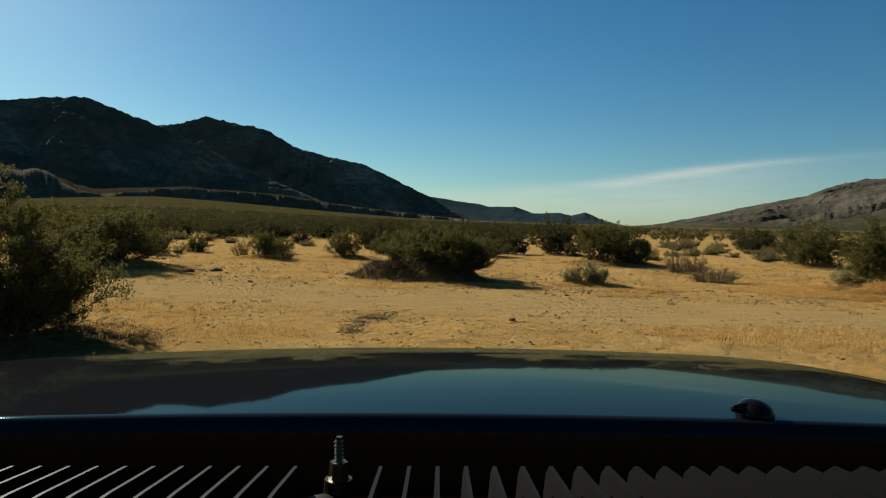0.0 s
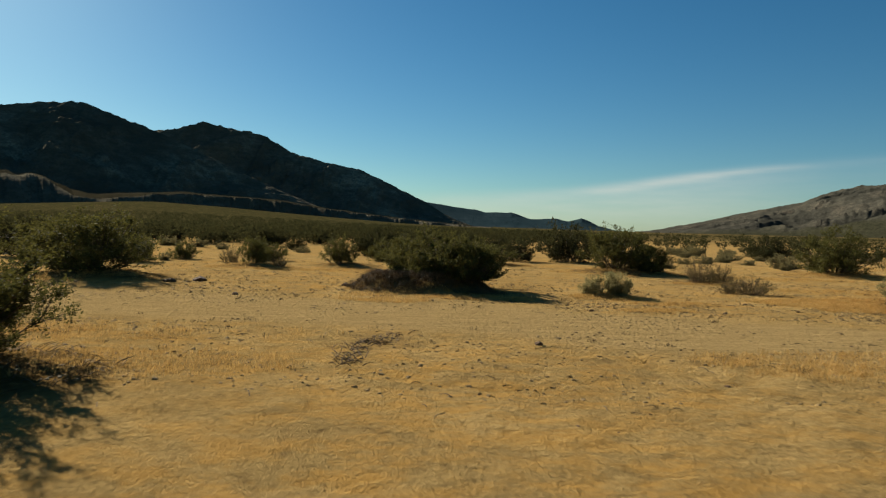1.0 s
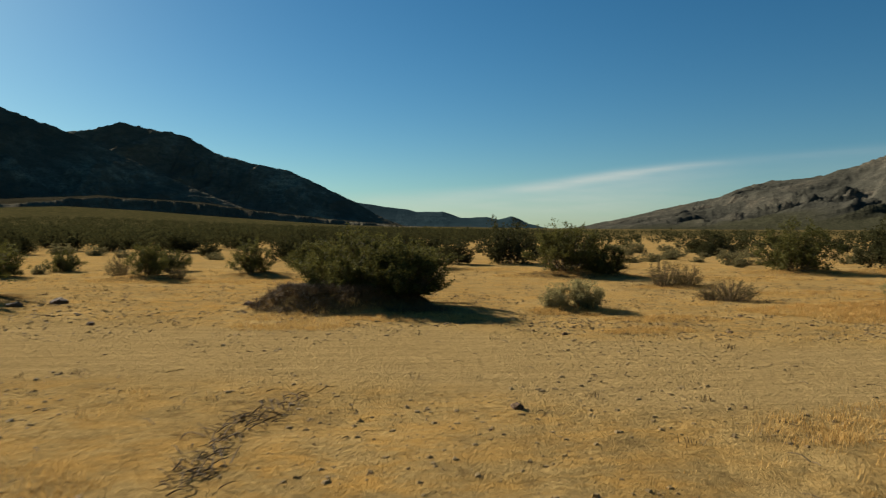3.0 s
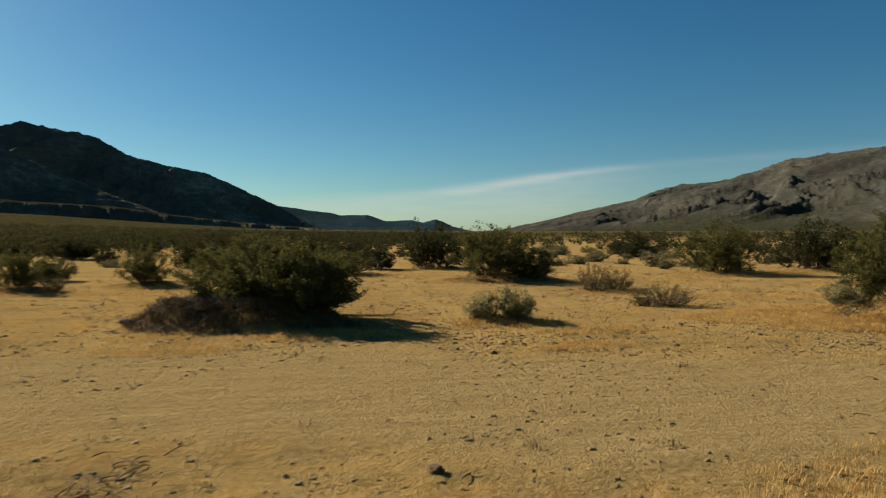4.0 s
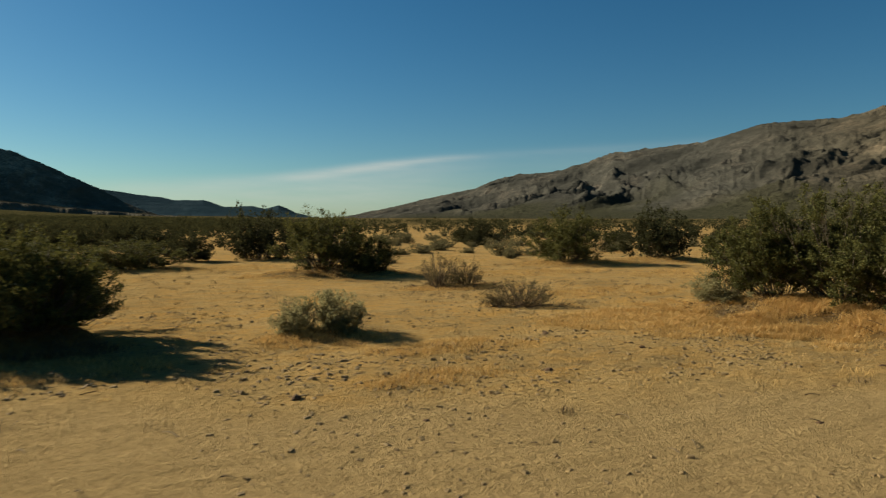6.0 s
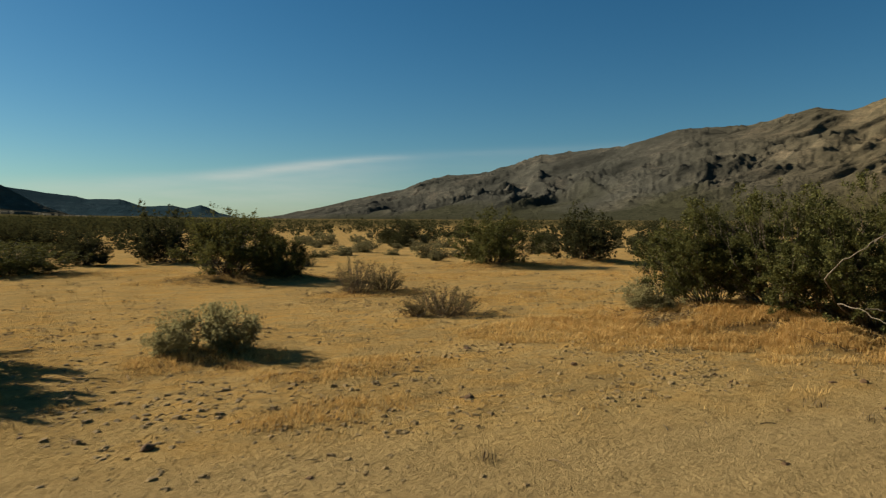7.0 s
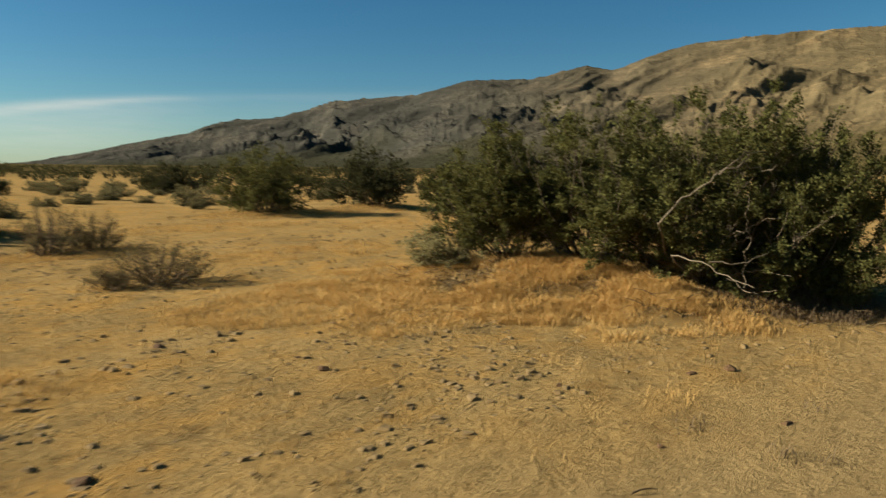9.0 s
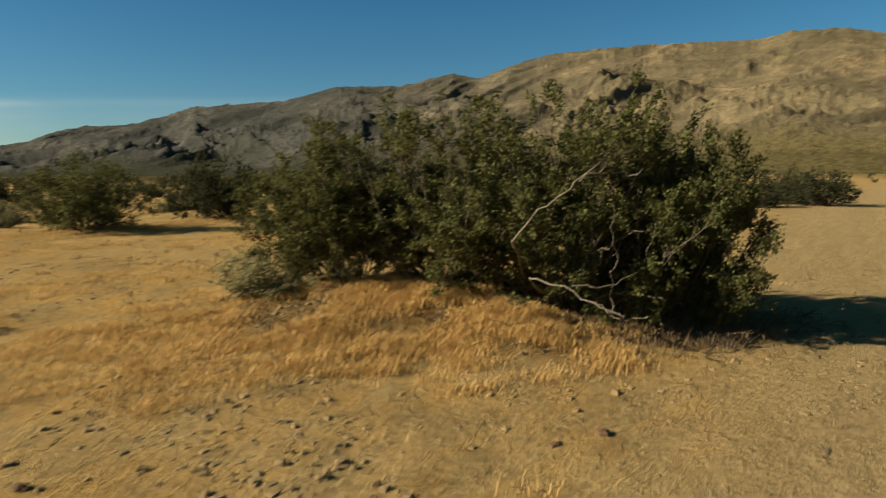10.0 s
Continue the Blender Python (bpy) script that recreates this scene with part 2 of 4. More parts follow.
def build_ground():
    turns, rings = 460, 290
    radii = [0.25 * (4900 / 0.25) ** (i / (rings - 1)) for i in range(rings)]
    verts, road, straw, litter, scrub = [(3.0, 10.0, ground_z(3, 10))], [0.5], [0.3], [0.0], [0.0]
    for r in radii:
        for j in range(turns):
            a = 2 * math.pi * j / turns
            x, y = 3 + r * math.sin(a), 10 + r * math.cos(a)
            verts.append((x, y, ground_z(x, y)))
            if r < 420:
                g = road_gap(x, y)
                wob = 0.5 * noise.noise((x * 0.5, y * 0.5, 2))
                road.append(1 - ease(1.3, 2.4, g + wob - 0.7 * ease(10, 16, x)))
                m, lit = mound_at(x, y)
                litter.append(lit)
                st = 0.30 + 0.5 * ease(2.2, 5.0, g) + 0.7 * noise.noise((x * 0.22, y * 0.22, 6)) + 0.4 * noise.noise((x * 0.9, y * 0.9, 8))
                straw.append(min(1.0, max(0.0, st + 5.0 * m)))
            else:
                road.append(0.0), litter.append(0.0), straw.append(0.5)
            az = math.degrees(math.atan2(x - 3, y - 10))
            side = blend([(-180, 1), (-5, 1), (9, 0.9), (20, 0.82), (60, 0.75), (75, 0.45), (100, 0.3), (180, 0.6)], az)
            scrub.append(side * ease(35 + 120 * (1 - side), 170 + 400 * (1 - side), r))
    faces = [(0, 1 + j, 1 + (j + 1) % turns) for j in range(turns)]
    faces = [(a, c, b) for a, b, c in faces]
    for i in range(rings - 1):
        o = 1 + i * turns
        for j in range(turns):
            k = (j + 1) % turns
            faces.append((o + j, o + k, o + turns + k, o + turns + j))
    me = mesh_of("ground", verts, faces, SAND, True)
    for name, values in (("road", road), ("straw", straw), ("litter", litter), ("scrub", scrub)):
        me.attributes.new(name, "FLOAT", "POINT").data.foreach_set("value", values)
    ob = new("ground", me)
    tagged(ob, "sandy tan desert ground with a worn dirt track and straw patches", "ground", kind="structure")
    bm = bmesh.new()
    bm.from_mesh(me)
    bmesh.ops.recalc_face_normals(bm, faces=bm.faces)
    if sum(f.normal.z for f in bm.faces) < 0:
        bmesh.ops.reverse_faces(bm, faces=bm.faces)
    bm.to_mesh(me)
    bm.free()


build_ground()


# ---- mountains ----
def carve(z, dx, dy, steps, power, creep, bare):
    """Cuts valleys into a height field: water runs down the steepest way and wears the ground by the area that it drains; creep rounds the slopes."""
    nc, nr = z.shape
    ids = np.arange(nc * nr).reshape(nc, nr)
    diag = math.hypot(dx, dy)
    ways = [(1, 0, dx), (-1, 0, dx), (0, 1, dy), (0, -1, dy), (1, 1, diag), (1, -1, diag), (-1, 1, diag), (-1, -1, diag)]
    for _ in range(steps):
        best = np.zeros((nc, nr))
        to = ids.copy()
        span = np.ones((nc, nr))
        for i, j, d in ways:
            a0, a1, b0, b1 = max(0, -i), nc - max(0, i), max(0, -j), nr - max(0, j)
            here, there = (slice(a0, a1), slice(b0, b1)), (slice(a0 + i, a1 + i), slice(b0 + j, b1 + j))
            fall = (z[here] - z[there]) / d
            more = fall > best[here]
            best[here] = np.where(more, fall, best[here])
            to[here] = np.where(more, ids[there], to[here])
            span[here] = np.where(more, d, span[here])
        flat = z.ravel()
        order = np.argsort(flat)
        way, gap = to.ravel().tolist(), span.ravel()
        area = [dx * dy] * (nc * nr)
        up = order[::-1].tolist()
        for k in up:
            if way[k] != k:
                area[way[k]] += area[k]
        wear = (power * bare.ravel() * np.sqrt(np.array(area)) / gap).tolist()
        height = flat.tolist()
        for k in order.tolist():
            q = way[k]
            if q != k:
                f = wear[k]
                height[k] = (height[k] + f * height[q]) / (1 + f)
        z = np.array(height).reshape(nc, nr)
        inner = z[1:-1, 1:-1]
        z[1:-1, 1:-1] = inner + creep[1:-1, 1:-1] * (z[2:, 1:-1] + z[:-2, 1:-1] + z[1:-1, 2:] + z[1:-1, :-2] - 4 * inner)
    return z


def smooth_row(v, n):
    return np.convolve(np.pad(v, n, mode="edge"), np.hanning(2 * n + 3)[1:-1] / np.hanning(2 * n + 3).sum(), mode="valid")


def build_range(name, label, crest, near, far, material, cols, rows, rough, width, fan, curve, seed, steps=12, power=0.045, creep=0.03, fine=1.0, slant=0.4, long=1.6, jag=0.1, hold=0.1):
    """A range round the valley: crest gives (azimuth, elevation) of the skyline in degrees, near and far the distance of its foot and its crest along the azimuth."""
    a0, a1 = crest[0][0], crest[-1][0]
    back = rows // 3
    full = rows + back
    xy = np.zeros((cols, full, 2))
    rad = np.zeros((cols, full))
    z = np.zeros((cols, full))
    tops = np.zeros(cols)
    along = 0.0
    for i in range(cols):
        az = a0 + (a1 - a0) * i / (cols - 1)
        tops[i] = math.tan(radians(blend(crest, az) + jag * (noise.noise((az * 1.1, seed, 2)) + 0.6 * noise.noise((az * 2.7, seed, 5)) + 0.35 * noise.noise((az * 6.0, seed, 8)))))
    broad = max(9, int(cols * 5.0 / (a1 - a0)))
    calm = smooth_row(tops, broad)
    feet, heads = (smooth_row(np.array([blend(t, a0 + (a1 - a0) * i / (cols - 1)) for i in range(cols)]), broad) for t in (near, far))
    for i in range(cols):
        az = a0 + (a1 - a0) * i / (cols - 1)
        r0, r1 = feet[i], heads[i]
        foot = 0.5 * curve[1][0]
        along += radians((a1 - a0) / (cols - 1)) * 0.5 * (r0 + r1)
        for j in range(full):
            s = j / (rows - 1)
            r = r0 + (r1 - r0) * s
            x, y = 3 + r * math.sin(radians(az)), 10 + r * math.cos(radians(az))
            xy[i, j], rad[i, j] = (x, y), r
            top = r1 * (calm[i] + (tops[i] - calm[i]) * min(1.0, s) ** 4)
            level = blend(curve, s) if s <= 1 else max(0.0, 1 - 1.6 * (s - 1) / (back / rows))
            wx = 0.55 * noise.noise((x / width * 0.7, y / width * 0.7, seed + 9))
            wy = 0.55 * noise.noise((x / width * 0.7, y / width * 0.7, seed + 13))
            u = along / width + slant * (r - r0) / width + wx
            q = (r - r0) / width / long + wy
            n, amp, keep, k = 0.0, 1.0, 1.0, 1.0
            for octave in range(5):
                ridge = 1 - min(1.0, 1.9 * abs(noise.noise((u * k, q * k, seed + 3.7 * octave))))
                n += amp * keep * (1 - ridge)
                keep, amp, k = 0.4 + 0.6 * ridge, amp * 0.58, k * 2.07
            # spurs and gullies, dying out towards the foot and under the crest
            z[i, j] = top * (level + rough * (blend([(15, 2.5), (34, 1.75), (46, 1.25), (58, 1.0), (75, 0.95)], az) if a0 > 0 else 1.0) * max(-0.38, 0.62 - n) * ease(foot, foot + 0.35, s) * (hold + (1 - hold) * ease(-0.10, 0.45, abs(1 - s))))
    step_x = float(np.mean(rad)) * radians(a1 - a0) / (cols - 1)
    step_y = float(np.mean(rad[:, 1] - rad[:, 0]))
    bare = np.array([(0.04 + 0.96 * ease(fan * 0.9, fan + 0.3, j / (rows - 1))) * ease(-0.02, 0.12, abs(1 - j / (rows - 1))) for j in range(full)])[None, :] * np.ones((cols, 1))
    az_of = lambda i: a0 + (a1 - a0) * i / (cols - 1)
    young = np.array([blend([(16, 1.0), (44, 0.8), (64, 0.0)], az_of(i)) for i in range(cols)])[:, None] * np.ones((1, full))
    z = carve(z, step_x, step_y, steps, power, creep * (1 - 0.75 * young), bare * (1 + 0.9 * young))
    for i in range(cols):
        for j in range(rows + 6):
            x, y = xy[i, j]
            z[i, j] += bare[i, j] * fine * blend([(16, 3.2), (45, 2.2), (62, 0.6)], az_of(i)) * (3.0 * (0.4 - abs(noise.noise((x / 70, y / 70, seed + 20)))) + 1.8 * (0.4 - abs(noise.noise((x / 32, y / 32, seed + 23)))))
    # hold the skyline to its true height: the whole slope by broad stretches, the rest near the crest alone
    lift = np.clip(np.arange(full) / (rows - 1), 0, 1)[None, :]
    seen = np.max(z / rad, axis=1)
    z = z * smooth_row(np.clip(tops / np.maximum(seen, 1e-5), 0.3, 2.5), broad)[:, None]
    seen = np.max(z / rad, axis=1)
    fix = smooth_row(np.clip(tops / np.maximum(seen, 1e-5), 0.5, 2.0), broad // 4)
    z = z * (1 + (fix[:, None] - 1) * lift ** 4)
    z[:, 0] -= 5
    verts = np.concatenate((xy, z[:, :, None]), 2).reshape(-1, 3)
    fans, haze_tints = [], []
    for i in range(cols):
        az = a0 + (a1 - a0) * i / (cols - 1)
        for j in range(full):
            x, y = xy[i, j]
            fans.append(1 - ease(fan * 0.7, fan + 0.18, j / (rows - 1) + 0.16 * noise.noise((x * 0.004, y * 0.004, seed))))
            # painted haze: full on the far low-azimuth end of the eastern range
            haze_tints.append(1 - ease(43, 78, az) if a0 > 0 else 0.0)
    o = (np.arange(cols - 1)[:, None] * full + np.arange(full - 1)[None, :]).reshape(-1)
    faces = np.stack((o, o + full, o + full + 1, o + 1), 1)
    me = mesh_of(name, verts, faces, material, True)
    # a sharp edge along the crest
    soft = np.ones((cols - 1, full - 1), dtype=bool)
    soft[:, rows - 3:rows + 1] = False
    me.polygons.foreach_set("use_smooth", soft.reshape(-1))
    me.attributes.new("fan", "FLOAT", "POINT").data.foreach_set("value", fans)
    me.attributes.new("haze_tint", "FLOAT", "POINT").data.foreach_set("value", haze_tints)
    return tagged(new(name, me), label, "mountain", kind="structure")


# how a slope climbs from its foot to its crest
FACE = [(0, 0), (0.2, 0.09), (0.6, 0.50), (1, 1)]
STEEP = [(0, 0), (0.1, 0.08), (0.5, 0.5), (1, 1)]
RIGHT_SKY = [(13.2, 0.12), (14.9, 0.27), (19, 1.09), (21.8, 1.78), (26, 2.66), (27.2, 3.24), (29.6, 3.83), (32.5, 4.02), (34.8, 4.61), (37.2, 5.47), (40.7, 5.83),
             (44, 6.11), (46.7, 6.8), (48.5, 7.35), (53.8, 7.44), (58.1, 8.43), (60.4, 8.02), (63, 9.0), (66, 9.78), (71, 10.15), (76, 10.2), (82, 10.03), (84.1, 10.46),
             (87.7, 10.28), (90, 9.7), (100, 9.0), (115, 7.5), (132, 5.0)]
LEFT_SKY = [(-75, 5.5), (-55, 7.0), (-44, 7.4), (-39, 7.6), (-35.7, 8.05), (-34.3, 8.41), (-32.6, 8.64), (-30.4, 8.88), (-28.1, 8.05), (-25.5, 7.2), (-22, 5.7), (-19, 4.3), (-16, 3.0), (-12.5, 1.6), (-9, 0.7)]
SECOND_SKY = [(-28, 6.9), (-25.5, 7.2), (-24.7, 7.33), (-23.9, 7.34), (-22, 8.18), (-19.9, 7.75), (-17.2, 7.37), (-14.9, 6.07), (-12.6, 5.48), (-9.3, 4.89), (-6.5, 3.65), (-3.8, 2.33), (-1.2, 0.9), (1, 0.2)]
MESA_SKY = [(-9, 2.4), (-3.8, 2.33), (-0.9, 1.91), (0.78, 1.71), (1.5, 1.53), (3.65, 1.57), (5.3, 1.03), (7.4, 1.12), (8.4, 0.9), (9.5, 1.17), (10.2, 0.95), (10.9, 0.57), (13, 0.1)]
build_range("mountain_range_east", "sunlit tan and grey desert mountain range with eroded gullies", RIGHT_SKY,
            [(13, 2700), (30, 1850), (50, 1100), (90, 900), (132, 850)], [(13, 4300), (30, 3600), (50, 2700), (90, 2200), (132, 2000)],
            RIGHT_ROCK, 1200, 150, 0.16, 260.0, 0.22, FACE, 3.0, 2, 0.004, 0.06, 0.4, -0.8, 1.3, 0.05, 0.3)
build_range("mountain_range_west", "dark shaded rocky desert mountain range with steep ridges", LEFT_SKY,
            [(-75, 1500), (-30, 1740), (-9, 2100)], [(-75, 2000), (-30, 2300), (-9, 2300)], LEFT_ROCK, 620, 90, 0.30, 420.0, 0.05, STEEP, 21.0, 5, 0.012, 0.03, 0.8, -0.9, 1.8, 0.06, 0.2)
build_range("mountain_range_northwest", "dark shaded mountain ridge descending towards the valley", SECOND_SKY,
            [(-28, 2650), (-10, 2850), (1, 3100)], [(-28, 3400), (1, 3300)], LEFT_ROCK, 420, 90, 0.30, 420.0, 0.05, STEEP, 41.0, 5, 0.012, 0.03, 0.8, -0.9, 1.8, 0.06, 0.2)
build_range("mountain_range_north", "distant flat-topped mesas with painted blue haze at the valley end", MESA_SKY,
            [(-9, 3600), (13, 3600)], [(-9, 4300), (13, 4300)], HAZED_ROCK, 260, 40, 0.12, 600.0, 0.05, STEEP, 61.0, 3, 0.010, 0.06, 0.2, 0.4, 1.6, 0.03)


def build_bank():
    """The dark cut bank of a wash with a flat terrace behind it, below the western range."""
    cols, verts, fans = 900, [], []
    prof = [(0.0, 0, 0.0), (0.006, 0.2, 0), (0.013, 0.45, 0), (0.02, 0.72, 0), (0.028, 0.93, 0), (0.034, 1.0, 0.9), (0.06, 1.0, 0.9), (0.3, 1.0, 1.0), (1.0, 1.0, 0.9)]
    for i in range(cols):
        az = -42 + 44 * i / (cols - 1)
        lo = blend(RISE, az) - 0.12
        hi = blend([(-42, 3.9), (-36.1, 3.97), (-35.1, 3.7), (-34.1, 3.54), (-33, 3.4), (-32.1, 2.75), (-31.3, 2.05), (-30.2, 1.85), (-28.4, 2.0), (-25.8, 2.28), (-23.6, 2.5), (-16.1, 2.15), (-11.4, 1.5), (-5.5, 0.87), (2, 0.3)], az)
        fan_rise = blend([(-42, 1.2), (-33, 1.4), (-31.2, 1.72), (-28, 1.62), (-25, 1.52), (-22, 1.48), (-11, 1.47), (2, 1.46)], az)
        slope = 1 + 4.5 * ease(-30.5, -33.5, az)
        notch = 22 * noise.noise((az * 0.8, 3, 1)) + 9 * abs(noise.noise((az * 2.2, 5, 1))) + 4 * abs(noise.noise((az * 5.0, 5, 4)))
        for s, f, t in prof:
            r = 930 + 430 * (s * slope if s < 0.05 else s + 0.034 * (slope - 1)) + notch * (1 - s) * (0.3 + 0.7 * f)
            z = 930 * math.tan(radians(lo)) + f * 950 * (math.tan(radians(hi)) - math.tan(radians(lo)))
            z *= 1 + (fan_rise - 1) * ease(0.05, 1.0, s)
            z += (1.5 * noise.noise((az * 0.8, s * 9, 2)) + (slope - 1) * 1.6 * noise.noise((az * 1.1, s * 40, 8))) * (f > 0) - 6 * (f == 0)
            verts.append((3 + r * math.sin(radians(az)), 10 + r * math.cos(radians(az)), z))
            fans.append(t)
    n = len(prof)
    faces = [(i * n + j, (i + 1) * n + j, (i + 1) * n + j + 1, i * n + j + 1) for i in range(cols - 1) for j in range(n - 1)]
    me = mesh_of("wash_bank", verts, faces, LEFT_ROCK, True)
    me.attributes.new("fan", "FLOAT", "POINT").data.foreach_set("value", fans)
    tagged(new("wash_bank", me), "dark eroded cut bank of a wash below the mountains", "cliff", kind="structure")


build_bank()


def build_cirrus():
    """A thin streak of high cloud over the valley, far behind everything."""
    k = Mat("cirrus_veil", 1.0, 0, 0)
    uv = k.t.nodes.new("ShaderNodeAttribute")
    uv.attribute_name = "veil"
    p = k.stretched(k.coords(), 0.35, 0.35, 3.0)
    wisps = k.ramp(k.noise(p, 0.006, 7.0, 0.6), (0.20, (0.45, 0.45, 0.45)), (0.75, (1, 1, 1)))
    glow = k.node("ShaderNodeEmission", Color=(0.86, 0.84, 0.74, 1), Strength=0.40)
    clear = k.t.nodes.new("ShaderNodeBsdfTransparent")
    both = k.t.nodes.new("ShaderNodeMixShader")
    k.link(k.math("MULTIPLY", uv.outputs["Fac"], wisps, True), both.inputs[0])
    k.link(clear.outputs[0], both.inputs[1])
    k.link(glow.outputs[0], both.inputs[2])
    k.link(both.outputs[0], k.t.nodes["Material Output"].inputs["Surface"])
    verts, veil, cols, rows = [], [], 110, 40
    for i in range(cols):
        az = -14 + 68 * i / (cols - 1)
        mid = blend([(-14, 2.1), (-8, 2.3), (8, 3.15), (13.5, 3.8), (18, 4.48), (22.5, 5.0), (28, 5.4), (36, 5.75), (54, 6.3)], az)
        for j in range(rows):
            el = -0.3 + (mid + 1.8) * j / (rows - 1)
            r = 4750
            verts.append((3 + r * math.sin(radians(az)), 10 + r * math.cos(radians(az)), r * math.tan(radians(el))))
            v = el - mid
            wide = 0.22 + 0.22 * ease(26, 8, az)
            core = math.exp(-((v - 0.08) / wide) ** 2) * ease(2, 17, az) * (1 - ease(20, 28, az) * 0.85) * (1 - ease(46, 54, az))
            haze = (1 - ease(-0.4, 0.9, v)) * ease(-14, 4, az) * (1 - 0.75 * ease(16, 30, az)) * (1 - ease(46, 54, az))
            veil.append(0.40 * core + 0.34 * haze * (0.55 + 0.45 * ease(0.0, 2.0, el)))
    faces = [(i * rows + j, (i + 1) * rows + j, (i + 1) * rows + j + 1, i * rows + j + 1) for i in range(cols - 1) for j in range(rows - 1)]
    me = mesh_of("cloud_backdrop", verts, faces, k.m, True)
    me.attributes.new("veil", "FLOAT", "POINT").data.foreach_set("value", veil)
    ob = tagged(new("cloud_backdrop", me), "thin pale streak of high cirrus cloud", "cloud", kind="structure")
    ob.visible_shadow = False


build_cirrus()


# ---- shrubs ----
def unit(a):
    return a / np.maximum(1e-9, np.linalg.norm(a, axis=-1, keepdims=True))


def tubes(lines, sides=4):
    """Tapered round branches along lines of points: (points, first radius, last radius)."""
    verts, faces = [], []
    for pts, ra, rb in lines:
        n = len(pts)
        o = len(verts)
        for i in range(n):
            d = unit(pts[min(i + 1, n - 1)] - pts[max(i - 1, 0)])
            side = unit(np.cross(d, (0.31, 0.77, 0.55)))
            up = np.cross(d, side)
            r = ra + (rb - ra) * i / (n - 1)
            for s in range(sides):
                a = 2 * math.pi * s / sides
                verts.append(pts[i] + r * (math.cos(a) * side + math.sin(a) * up))
        for i in range(n - 1):
            for s in range(sides):
                k = (s + 1) % sides
                faces.append((o + i * sides + s, o + i * sides + k, o + (i + 1) * sides + k, o + (i + 1) * sides + s))
    return verts, faces


def bend(a, b, sag, rng, n=5):
    """A line of n points from a to b, bowed by sag and a little crooked."""
    t = np.linspace(0, 1, n)[:, None]
    p = a + (b - a) * t + np.array((0, 0, sag)) * (t * (1 - t) * 4)
    p[1:-1] += rng.normal(0, 0.018 * np.linalg.norm(b - a), (n - 2, 3))
    return p


def leaves(rng, centres, ways, per, leaf, spread, slim=0.34):
    """Small pointed leaves, per to a sprig."""
    n = len(centres)
    c = np.repeat(centres, per, 0)
    w = np.repeat(ways, per, 0)
    along = rng.uniform(-0.5, 1.0, (n * per, 1))
    c = c + w * along * spread * 1.6 + rng.normal(0, spread * 0.38, (n * per, 3))
    d = unit(w * 0.7 + rng.normal(0, 0.7, (n * per, 3)))
    s = unit(np.cross(d, rng.normal(0, 1, (n * per, 3))))
    size = leaf * rng.uniform(0.6, 1.25, (n * per, 1))
    v = np.stack((c + s * size * slim, c + d * size, c - s * size * slim), 1).reshape(-1, 3)
    f = np.arange(n * per * 3).reshape(-1, 3)
    return v, f


